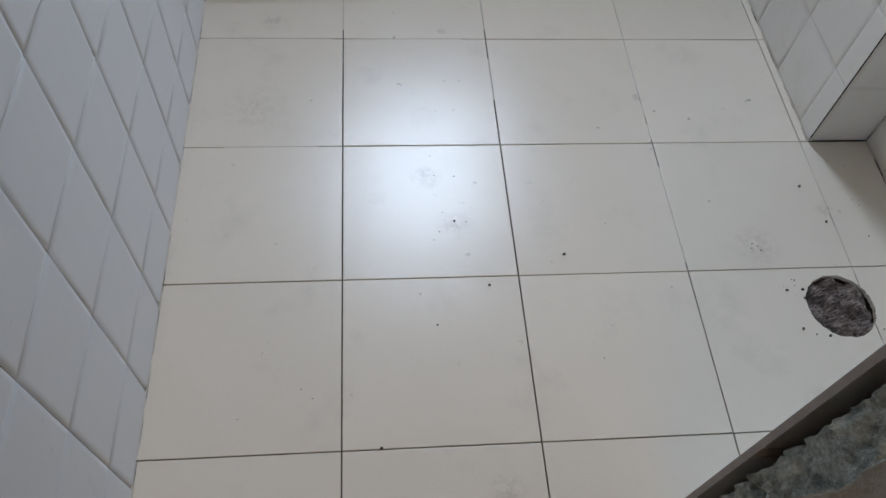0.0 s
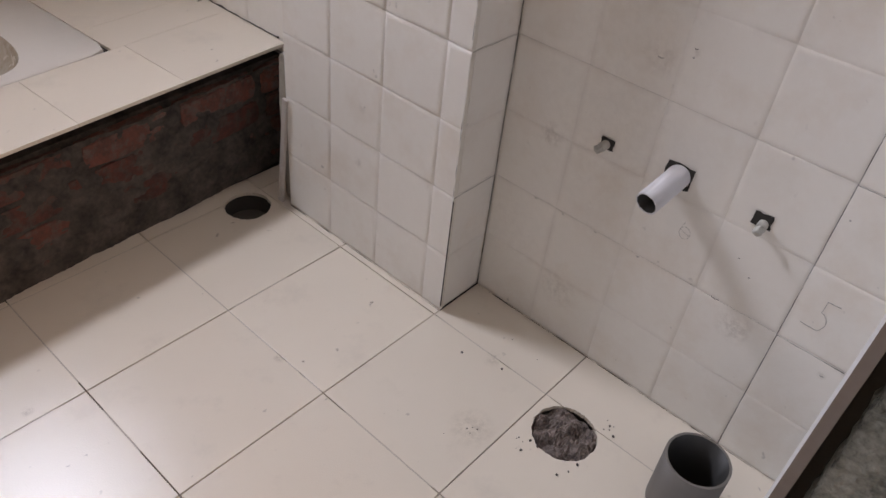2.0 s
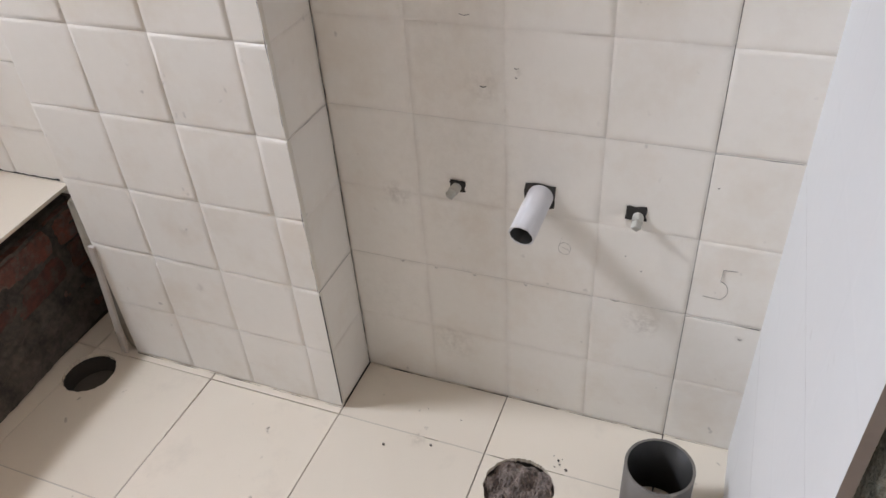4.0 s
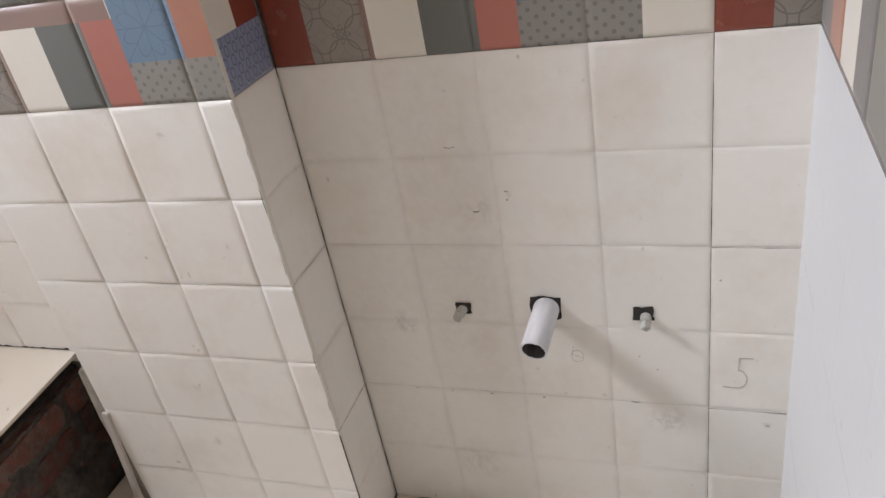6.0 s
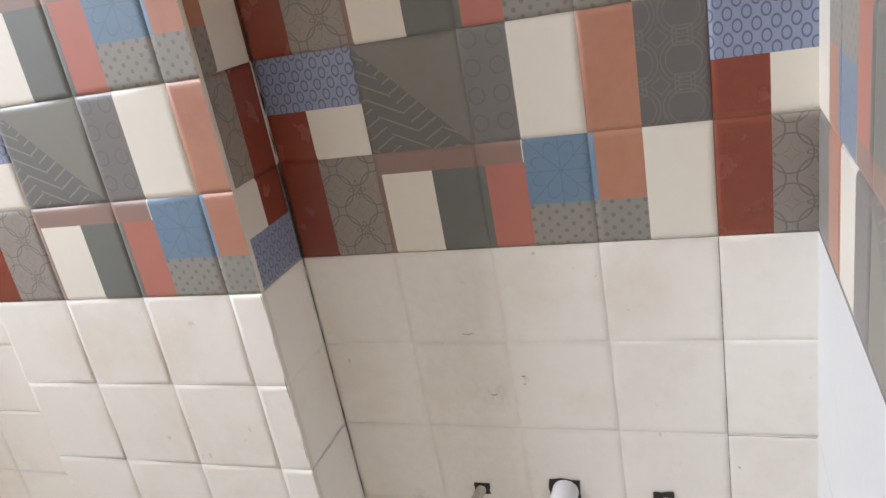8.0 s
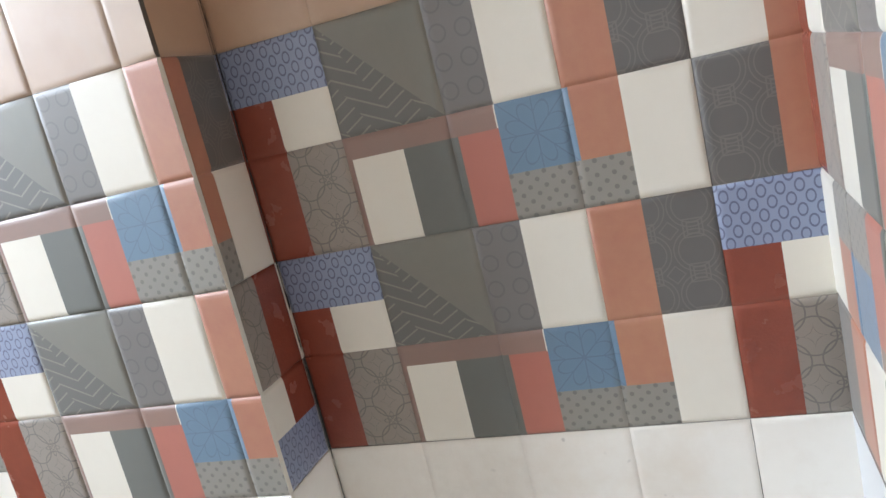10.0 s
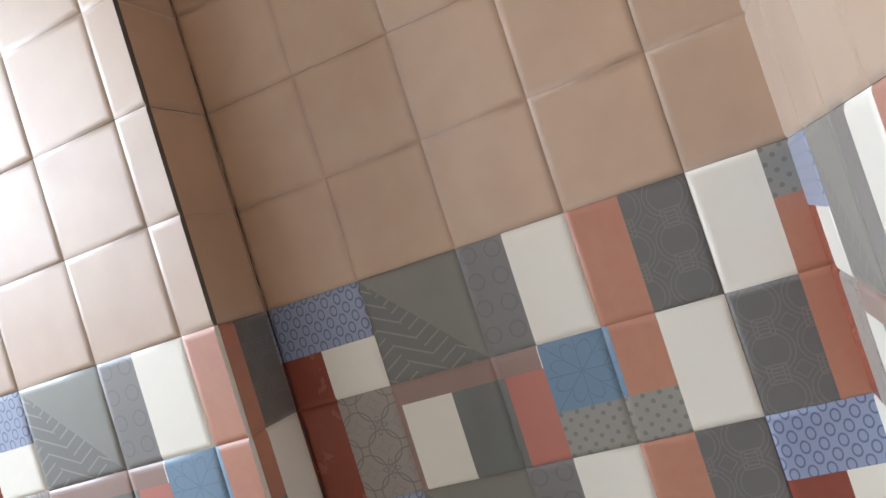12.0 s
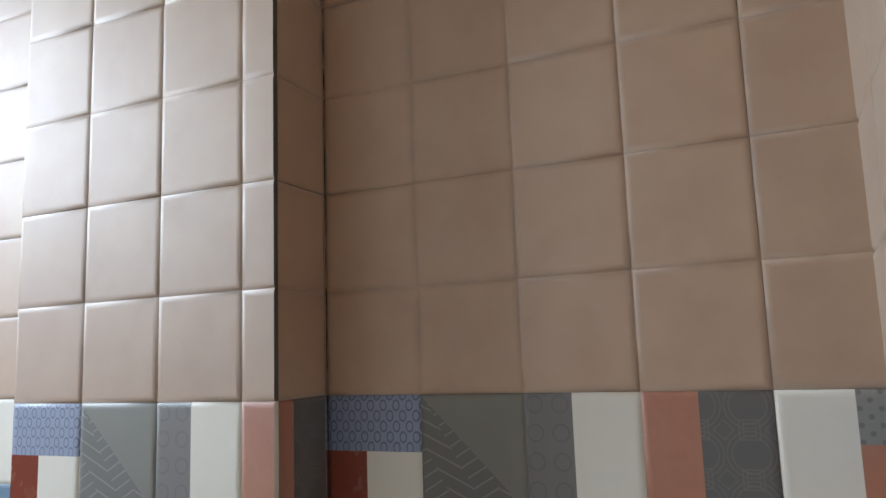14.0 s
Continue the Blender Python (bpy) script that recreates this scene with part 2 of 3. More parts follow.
M_FLOOR = shade("floor_tile_glaze", (0.72, 0.635, 0.53), (0.66, 0.575, 0.47), rough=0.21, coarse=4, dirt=(0.36, 0.31, 0.27), dirt_amount=(0.56, 0.82), dirt_strength=0.3, mottled=0.3, fine=9, bump=0.2, bump_scale=380,
                random_tint=0.05, rough_var=0.008, specks=0.8, spots=FLOOR_STAINS)
M_GROUT = shade("dark_grout", (0.10, 0.085, 0.07), rough=0.9, bump=0.4)
M_WALL_BED = shade("grey_brown_grout", (0.17, 0.14, 0.12), rough=0.9, bump=0.4)
M_EDGE = shade("unglazed_tile_edge", (0.36, 0.32, 0.30), (0.24, 0.205, 0.185), rough=0.85, coarse=20)
M_CEMENT = shade("raw_cement", (0.66, 0.75, 0.73), (0.16, 0.19, 0.185), rough=0.9, coarse=34, fine=170, mottled=1.0, bump=1.0, bump_scale=190, big_bump=1.5, bump_depth=0.008)
M_MORTAR = shade("smeared_mortar", (0.36, 0.32, 0.26), (0.22, 0.19, 0.155), rough=0.85, coarse=9, fine=70, mottled=1.0, bump=0.8, bump_scale=90, bump_depth=0.005, specks=0.8)
M_PLASTER = shade("grey_plaster", (0.45, 0.43, 0.40), rough=0.9, bump=0.4)
M_CEILING = shade("white_ceiling_bounce", (0.78, 0.76, 0.72), (0.73, 0.71, 0.67), rough=0.9, bump=0.2)
M_BRICK = shade("brick_red", (0.17, 0.052, 0.036), (0.065, 0.034, 0.027), rough=0.92, coarse=22, fine=120, mottled=1.0, dirt=(0.10, 0.088, 0.076), dirt_amount=(0.48, 0.62), bump=0.9, bump_scale=160, random_tint=0.5)
M_PVC = shade("white_pvc", (0.62, 0.60, 0.60), (0.54, 0.52, 0.52), rough=0.4, coarse=12, dirt=(0.35, 0.31, 0.28))
M_PVC_GREY = shade("grey_pvc", (0.15, 0.133, 0.117), (0.115, 0.102, 0.09), rough=0.5, coarse=9, dirt=(0.16, 0.14, 0.12))
M_STUB = shade("dusty_grey_plug", (0.46, 0.44, 0.39), (0.33, 0.32, 0.28), rough=0.6, coarse=60, bump=0.5)
M_CERAMIC = shade("white_vitreous_ceramic", (0.70, 0.655, 0.59), (0.64, 0.59, 0.52), rough=0.34, rough_var=0.06, coarse=5, bump=0.01, dirt=(0.45, 0.36, 0.26))
M_RUBBLE = shade("grey_rubble", (0.30, 0.235, 0.205), (0.085, 0.066, 0.058), rough=0.95, coarse=60, fine=200, mottled=1.0, bump=1.0, bump_scale=260)
M_DIRT = shade("dark_crumbs", (0.10, 0.085, 0.075), rough=0.95)
M_PENCIL = shade("pencil_graphite", (0.25, 0.22, 0.2), rough=0.8)
# inner pipe faces: the darkness of the bore is painted in
M_BORE = shade("shaded_pipe_bore", (0.02, 0.018, 0.016), (0.012, 0.011, 0.01), rough=0.5)
# near-black: the shade inside holes, gaps and open joints is put into this colour
M_HOLLOW = shade("hollow_shade", (0.035, 0.03, 0.026), rough=0.95)


# ---- mesh helpers ----
def finish(bm, name, mats):
    me = bpy.data.meshes.new(name)
    bm.normal_update()
    bm.to_mesh(me)
    bm.free()
    for m in mats if isinstance(mats, (list, tuple)) else [mats]:
        me.materials.append(m)
    return me


def part(name, bm, mats, parent=None, label=""):
    ob = new(name, finish(bm, name, mats))
    ob.parent = parent
    return tagged(ob, label)


def box_bm(x0, x1, y0, y1, z0, z1, bevel=0.0, bm=None):
    bm = bm or bmesh.new()
    r = bmesh.ops.create_cube(bm, size=1, matrix=Matrix.LocRotScale(((x0 + x1) / 2, (y0 + y1) / 2, (z0 + z1) / 2), None, (x1 - x0, y1 - y0, z1 - z0)))
    if bevel:
        bmesh.ops.bevel(bm, geom=list({e for v in r["verts"] for e in v.link_edges}), offset=bevel, segments=2, affect="EDGES", profile=0.6)
    return bm


def structure(name, bm, mats, label, category):
    return tagged(part(name, bm, mats), label, category, kind="structure")


def tube_bm(outer, inner, length_z, n=40, ragged=0.0, bm=None):
    """An open tube along z from 0 to length_z, with a real wall and an uneven sawn rim."""
    bm = bm or bmesh.new()
    rng = random.Random(4)
    rings = []
    for r, top in ((outer, 0), (outer, 1), (inner, 1), (inner, 0)):
        rings.append([bm.verts.new((r * math.cos(a), r * math.sin(a), (length_z + (rng.uniform(-ragged, ragged) if ragged else 0)) if top else 0.0))
                      for a in (2 * math.pi * k / n for k in range(n))])
    for q, (ra, rb) in enumerate(zip(rings, rings[1:])):
        for k in range(n):
            f = bm.faces.new((ra[k], ra[(k + 1) % n], rb[(k + 1) % n], rb[k]))
            f.smooth = q != 1
            f.material_index = 1 if q == 2 else 0
    return bm


def stroke(name, pts, m, radius, parent):
    """A thin drawn line, as a flat ribbon of little boxes over a path on a surface."""
    cu = bpy.data.curves.new(name, "CURVE")
    cu.dimensions, cu.bevel_depth, cu.bevel_resolution = "3D", radius, 1
    sp = cu.splines.new("POLY")
    sp.points.add(len(pts) - 1)
    for p, q in zip(sp.points, pts):
        p.co = (*q, 1)
    cu.materials.append(m)
    ob = new(name, cu)
    ob.parent = parent
    return ob


# ---- wall tiles: 600 x 300 mm, each pressed into 4 x 2 pillow squares ----
SQ, TW, TH = 0.15, 0.6, 0.3
PRINT = [  # u0, u1, v0, v1 in squares, from the top left; material slot
    (0, 1, 0, .52, 1), (0, .43, .52, 2, 2), (.43, 1, .52, 1, 3), (.43, 1, 1, 2, 4), (1, 2, 0, 1, 5), (1, 2.42, 1, 1.2, 7), (1.06, 1.56, 1.2, 2, 3),
    (1, 1.06, 1.2, 2, 7), (1.56, 2.07, 1.2, 2, 8), (2, 2.43, 0, 1, 9), (2.43, 3, 0, 1, 3), (2.07, 2.43, 1.2, 2, 10), (2.43, 3.05, 1, 1.6, 11),
    (2.43, 3.45, 1.6, 2, 12), (3, 3.45, 0, 1, 13), (3.05, 3.45, 1, 1.6, 13), (3.45, 4, 0, 1, 14), (3.45, 4, 1, 2, 3)]
PRINT_MATS = [M_CREAM, M_BLUE, M_RED, M_CREAM, M_TAUPE, M_OLIVE, M_MAZE, M_BROWN, M_GREEN, M_RINGS, M_CORAL, M_FLOWER, M_DOTS, M_ORANGE, M_DARK]
RINGS = ((0.0, 0.0), (0.001, 0.0008), (0.0026, 0.0018), (0.0052, 0.0026), (0.009, 0.0029))
tile_cache = {}


def slot_at(u, v):
    for u0, u1, v0, v1, s in PRINT:
        if u0 <= u < u1 and v0 <= v < v1:
            if s == 5 and v > (u - 1) * 1.0:
                return 6
            return s
    return 0


def tile_mesh(u0, u1, v0, v1, printed, turned, mat, relief=1.0, edge=None):
    """A tile cut to u0..u1, v0..v1 (metres from its lower left corner); its back lies at height 0."""
    key = (round(u0, 4), round(u1, 4), round(v0, 4), round(v1, 4), printed, turned, mat.name, relief, edge.name if edge else "")
    if key in tile_cache:
        return tile_cache[key]
    bm = bmesh.new()
    base = 0.0065 + 0.0033 * (1 - relief)
    for i in range(4):
        for j in range(2):
            loops = []
            for d, h in RINGS:
                x0, x1, y0, y1 = i * SQ + d, (i + 1) * SQ - d, j * SQ + d, (j + 1) * SQ - d
                loops.append([bm.verts.new((x, y, base + h * relief)) for x, y in ((x0, y0), (x1, y0), (x1, y1), (x0, y1))])
            for a, b in zip(loops, loops[1:]):
                for k in range(4):
                    bm.faces.new((a[k], a[(k + 1) % 4], b[(k + 1) % 4], b[k]))
            bm.faces.new(loops[-1])
    bmesh.ops.remove_doubles(bm, verts=bm.verts[:], dist=0.0002)
    cuts = [((u0 + 0.0002, 0, 0), (-1, 0, 0), True), ((u1 - 0.0002, 0, 0), (1, 0, 0), True), ((0, v0 + 0.0002, 0), (0, -1, 0), True), ((0, v1 - 0.0002, 0), (0, 1, 0), True)]
    if printed:
        us = sorted({u for r in PRINT for u in r[:2]} - {0, 1, 2, 3, 4})
        vs = sorted({v for r in PRINT for v in r[2:4]} - {0, 1, 2})
        for u in us:
            cuts.append(((TW - u * SQ if turned else u * SQ, 0, 0), (1, 0, 0), False))
        for v in vs:
            cuts.append(((0, v * SQ if turned else TH - v * SQ, 0), (0, 1, 0), False))
        a, b = (SQ, TH, 0), (1, 1, 0)
        if turned:
            a = (TW - SQ, 0, 0)
        cuts.append((a, b, False))
    for co, no, clear in cuts:
        bmesh.ops.bisect_plane(bm, geom=bm.verts[:] + bm.edges[:] + bm.faces[:], plane_co=co, plane_no=no, clear_outer=clear, dist=1e-6)
    uv = bm.loops.layers.uv.new("UVMap")
    for f in bm.faces:
        c = f.calc_center_median()
        du, dv = c.x / SQ, (TH - c.y) / SQ
        if turned:
            du, dv = 4 - du, 2 - dv
        f.material_index = slot_at(du, dv) if printed else 0
        for lp in f.loops:
            x, y = lp.vert.co.x, TH - lp.vert.co.y
            lp[uv].uv = (TW - x, TH - y) if turned else (x, y)
    for f in bm.faces:
        f.smooth = min(v.co.z for v in f.verts) < base + (RINGS[-1][1] - 0.00005) * relief
    rim = [e for e in bm.edges if len(e.link_faces) == 1]
    edge_slot = 15 if printed else 1
    r = bmesh.ops.extrude_edge_only(bm, edges=rim)
    for v in [g for g in r["geom"] if isinstance(g, bmesh.types.BMVert)]:
        v.co.z = 0.0
    for f in [g for g in r["geom"] if isinstance(g, bmesh.types.BMFace)]:
        f.material_index, f.smooth = edge_slot, False
    sides = {g for g in r["geom"] if isinstance(g, bmesh.types.BMFace)}
    bmesh.ops.split_edges(bm, edges=[e for e in bm.edges if len(e.link_faces) == 2 and (e.link_faces[0] in sides) != (e.link_faces[1] in sides)])
    bmesh.ops.recalc_face_normals(bm, faces=bm.faces[:])
    me = finish(bm, "wall_tile", (PRINT_MATS if printed else [mat]) + [edge or M_EDGE])
    tile_cache[key] = me
    return me


rng = random.Random(7)
DEPTH = 0.0098  # from the tile's back to its face


def tile_wall(parent, origin, right, out, width, start, rows, skip=None, turned=lambda c, z: False, base=0.0, white_relief=1.0, edge=None, white=None):
    """Lays tiles on a wall plane through origin. right: the way along it, out: its normal; start: where the first column begins; rows: (z0, z1, kind)."""
    right, out, up = Vector(right), Vector(out), Vector((0, 0, 1))
    for z0, z1, kind in rows:
        c, s = 0, start
        while s < width - 0.004:
            u0, u1 = max(0.0, -s), min(TW, width - s)
            if u1 - u0 > 0.004 and not (skip and skip(s + u0, s + u1, z0, z1)):
                mat = {"white": white or M_WHITE, "beige": M_BEIGE, "print": M_CREAM}[kind]
                top_cut = z1 - z0
                me = tile_mesh(u0, u1, TH - top_cut if base and z0 == 0 else 0.0, TH if base and z0 == 0 else top_cut, kind == "print", kind == "print" and turned(c, z0), mat, white_relief if kind == "white" else 1.0, M_GROUT if edge and kind == "beige" else edge)
                ob = new("tile", me)
                ob.parent = parent
                at = Vector(origin) + right * s + up * (z0 - (TH - top_cut if base and z0 == 0 else 0)) - out * (DEPTH + rng.uniform(0, 0.0006))
                ob.matrix_world = Matrix.Translation(at) @ Matrix((right, up, out)).transposed().to_4x4()
            s += TW
            c += 1


def row_list(low):
    zs, out = [0.0] + [low + 0.3 * k for k in range(9)], []
    for a, b in zip(zs, zs[1:]):
        out.append((a, min(b, TOP - 0.002), "white" if b <= 0.91 else "print" if b <= 1.51 else "beige"))
    return out


ROWS_EVEN = row_list(0.3)


def shifted_rows(low):
    """Rows whose first one is cut; the printed band keeps its height over the shifted joints."""
    zs = [0.0] + [low + 0.3 * k for k in range(9)]
    return [(a, min(b, TOP - 0.002), "white" if a < 0.8 else "print" if a < 1.4 else "beige") for a, b in zip(zs, zs[1:])]


# ---- structure ----
B = 0.0115  # the bed behind the tiles
wall_east = structure("wall_east", box_bm(B, 0.13, YS - 0.15, YN + 0.15, -0.05, TOP), M_WALL_BED, "basin wall tiled white, with a printed band and beige above", "wall")
pier = structure("pier", box_bm(-0.127 + B, B + 0.001, B, 0.505 - B, -0.05, TOP), M_WALL_BED, "tiled pier standing out from the wall beside the basin place", "pier")
wall_west = structure("wall_west", box_bm(XW - 0.13, XW - B, -0.864, YN + 0.15, -0.05, TOP), M_WALL_BED, "wall of glazed white pillow-relief tiles, its unseen upper rows white to bounce light", "wall")
bm = box_bm(XW - B, WIN[0], YN + B, YN + 0.15, -0.05, TOP)
box_bm(WIN[1], B, YN + B, YN + 0.15, -0.05, TOP, bm=bm)
box_bm(WIN[0], WIN[1], YN + B, YN + 0.15, -0.05, WIN[2], bm=bm)
box_bm(WIN[0], WIN[1], YN + B, YN + 0.15, WIN[3], TOP, bm=bm)
wall_north = structure("wall_north", bm, M_WALL_BED, "tiled end wall with a small ventilator opening", "wall")
bm = box_bm(-0.552, B, -0.864, YS - B, -0.05, TOP)
box_bm(XW - B, -0.552, -0.864, YS - B, 2.1, TOP, bm=bm)
wall_south = structure("wall_south", bm, M_GROUT, "door wall tiled inside, its jamb left as raw cement", "wall")
# out of view; its white serves as a reflector for the upper walls
structure("ceiling", box_bm(-2.3, 1.0, -3.1, YN + 0.15, TOP, TOP + 0.12), M_CEILING, "plain unseen ceiling slab, made white to bounce light", "ceiling")
floor = structure("floor", box_bm(-2.3, 1.0, -3.1, YN + 0.15, -0.2, -0.0525), M_GROUT, "floor of cream glazed square tiles with dark joints", "floor")
# unseen outer room, its opening invented to hold the fill lamp
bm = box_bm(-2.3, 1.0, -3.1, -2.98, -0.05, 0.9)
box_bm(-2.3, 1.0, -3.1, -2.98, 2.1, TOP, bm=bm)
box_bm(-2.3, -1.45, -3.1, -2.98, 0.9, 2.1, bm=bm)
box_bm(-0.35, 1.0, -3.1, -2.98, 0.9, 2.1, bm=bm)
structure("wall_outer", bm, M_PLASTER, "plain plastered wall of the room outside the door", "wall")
bm = box_bm(-2.3, -2.2, -2.98, -0.864, -0.05, TOP)
box_bm(-2.2, XW - 0.13, -0.97, -0.864, -0.05, TOP, bm=bm)
structure("wall_outer_west", bm, M_PLASTER, "plain plastered wall of the room outside the door", "wall")
bm = box_bm(0.9, 1.0, -2.98, -0.864, -0.05, TOP)
box_bm(0.13, 0.9, -0.97, -0.864, -0.05, TOP, bm=bm)
structure("wall_outer_east", bm, M_PLASTER, "plain plastered wall of the room outside the door", "wall")


# ---- raw door jamb ----
def jamb():
    bm = bmesh.new()
    ny, nz = 60, 520
    y0, y1, z1 = -0.736, -0.864, 2.1
    grid = []
    for i in range(ny + 1):
        row = []
        for k in range(nz + 1):
            y, z = y0 + (y1 - y0) * i / ny, z1 * k / nz
            edge = -0.795 - 0.05 * max(0.0, min(1.0, (z - 0.5) / 0.3)) + 0.024 * noise.noise((z * 7, 3, 1)) + 0.006 * noise.noise((z * 40, 9, 1))
            rough = y > edge
            n = noise.noise((y * 28, z * 28, 0)) * 0.5 + noise.noise((y * 90, z * 90, 5)) * 0.5
            patch = max(0.0, min(1.0, 0.5 + 1.6 * noise.noise((y * 14, z * 11, 6))))
            h = (0.012 + 0.003 * n + patch * (0.012 * noise.noise((y * 55, z * 55, 3)) + 0.008 * noise.noise((y * 130, z * 130, 9)))) if rough else 0.017 + 0.0045 * noise.noise((y * 16, z * 9, 2)) + 0.0012 * n
            if i == 0:
                h = -0.018
            if i < 3:
                y -= 0.004 * noise.noise((z * 60, 1, 7))
            row.append((bm.verts.new((-0.568 - h, y, z)), rough))
        grid.append(row)
    for i in range(ny):
        for k in range(nz):
            f = bm.faces.new([grid[a][b][0] for a, b in ((i, k), (i, k + 1), (i + 1, k + 1), (i + 1, k))])
            f.material_index = 0 if grid[i][k][1] else 1
            f.smooth = True
    ob = part("jamb_cement", bm, [M_CEMENT, M_MORTAR])
    return tagged(ob, "rough grey cement and smeared mortar on the raw door jamb", "jamb", kind="structure")


jamb()


# ---- raised platform with the squat pan ----
M_MORTAR2 = shade("dark_smeared_mortar", (0.11, 0.09, 0.076), (0.026, 0.021, 0.018), rough=0.92, coarse=16, fine=80, mottled=1.0, bump=0.8, bump_scale=120)
YP, ZP = 0.648, 0.322
PAN = (-0.84, -0.312, 0.872, 1.42)  # the opening for the pan


def round_pan(z0, z1, bm, y0):
    """Four blocks that leave the pan's opening free."""
    bm = box_bm(XW - 0.05, B + 0.03, y0, PAN[2] + 0.05, z0, z1, bm=bm)
    box_bm(XW - 0.05, B + 0.03, PAN[3] - 0.05, YN + B, z0, z1, bm=bm)
    box_bm(XW - 0.05, PAN[0] + 0.05, PAN[2] + 0.05, PAN[3] - 0.05, z0, z1, bm=bm)
    box_bm(PAN[1] - 0.05, B + 0.03, PAN[2] + 0.05, PAN[3] - 0.05, z0, z1, bm=bm)
    return bm


platform = structure("platform", round_pan(ZP - 0.2, ZP - 0.045, box_bm(XW - 0.05, B + 0.03, YP + 0.03, YN + B, -0.05, ZP - 0.2), YP + 0.03), M_MORTAR2, "raised brick platform, its front still unplastered", "platform")


def rough_block(sx, sy, sz, seed, amp):
    """A worn block centred at the origin, its faces uneven and its arrises broken."""
    bm = bmesh.new()
    bmesh.ops.create_cube(bm, size=1, matrix=Matrix.Diagonal((sx, sy, sz, 1)))
    bmesh.ops.subdivide_edges(bm, edges=bm.edges[:], cuts=2, use_grid_fill=True)
    for v in bm.verts:
        n = noise.noise_vector(v.co * 14 + Vector((seed * 3.1, seed, 0)))
        corner = sum(abs(abs(c) - s / 2) < 1e-4 for c, s in zip(v.co, (sx, sy, sz)))
        v.co += n * amp
        if corner >= 2:
            v.co *= 1 - 0.05 * (corner - 1)
    for f in bm.faces:
        f.smooth = False
    return bm


def platform_front():
    g = random.Random(3)
    meshes = [finish(rough_block(0.218, 0.09, 0.062, k, 0.004), "brick", M_BRICK) for k in range(4)]
    half = [finish(rough_block(0.105, 0.09, 0.062, k + 9, 0.004), "brick", M_BRICK) for k in range(2)]
    for r in range(4):
        x = XW - 0.03 - (0.115 if r % 2 else 0.0)
        while x < -0.02:
            w = 0.218
            me = g.choice(meshes)
            if x < XW or x + w > 0.04:
                me, w = g.choice(half), 0.105
                x = max(x, XW + 0.012)
            b = new("brick", me)
            b.parent = platform
            b.location = (x + w / 2, YP + 0.045 + g.uniform(-0.004, 0.004), 0.033 + r * 0.068)
            b.rotation_euler = (g.uniform(-0.03, 0.03), g.uniform(-0.02, 0.02), g.uniform(-0.02, 0.02))
            x += w + g.uniform(0.012, 0.02)
    # smeared mortar over the joints and parts of the bricks
    bm = bmesh.new()
    nx, nz = 260, 60
    rows = []
    for i in range(nx + 1):
        col = []
        for k in range(nz + 1):
            x, z = XW - 0.03 + (0.05 - XW) * i / nx, (ZP - 0.05) * k / nz
            n = noise.noise((x * 7, z * 9, 4)) + 0.6 * noise.noise((x * 22, z * 26, 8)) + 0.3 * noise.noise((x * 60, z * 60, 2))
            low = max(-0.1, min(0.5, 1.0 * (1 - z / 0.27) - 0.28)) - 0.5 * max(0.0, (z - 0.25) / 0.02)
            n *= 0.45 + 0.55 * min(1.0, z / 0.15)
            col.append(bm.verts.new((x, YP + 0.0018 - 0.013 * (n + low - 0.12) + 0.0025 * noise.noise((x * 110, z * 110, 1)) - 0.004 * max(0.0, 0.25 - abs(noise.noise((x * 13, z * 30, 11)))) * 4, z)))
        rows.append(col)
    for i in range(nx):
        for k in range(nz):
            f = bm.faces.new((rows[i][k], rows[i + 1][k], rows[i + 1][k + 1], rows[i][k + 1]))
            f.smooth = True
    part("mortar", bm, M_MORTAR2, platform, "dark grey mortar smeared over the bricks")


platform_front()

# slab tiles on the platform, cut round the pan

def slab(x0, x1, y0, y1):
    ob = part("tile", box_bm(x0 + 0.0004, x1 - 0.0004, y0 + 0.0004, y1 - 0.0004, ZP - 0.008, ZP, 0.0006), M_FLOOR, platform)
    return ob


# the shadow under the slab's overhang is put into the bed's colour
bed_ob = structure("platform_bed", round_pan(ZP - 0.032, ZP - 0.0085, None, YP + 0.05), M_HOLLOW, "screed bed under the platform tiles, coloured near black as the slab's shadow gap", "screed")
for x0, x1 in ((XW - 0.05, -1.15), (-1.15, -0.84), (-0.84, -0.53), (-0.53, -0.28), (-0.28, 0.03)):
    slab(x0, x1, YP - 0.006, PAN[2])
for x0, x1 in ((XW - 0.05, -1.15), (-1.15, PAN[0]), (PAN[1], 0.03)):
    for y0, y1 in ((PAN[2], 1.0), (1.0, 1.3), (1.3, YN)):
        slab(x0, x1, y0, y1)
slab(PAN[0], PAN[1], PAN[3], YN)


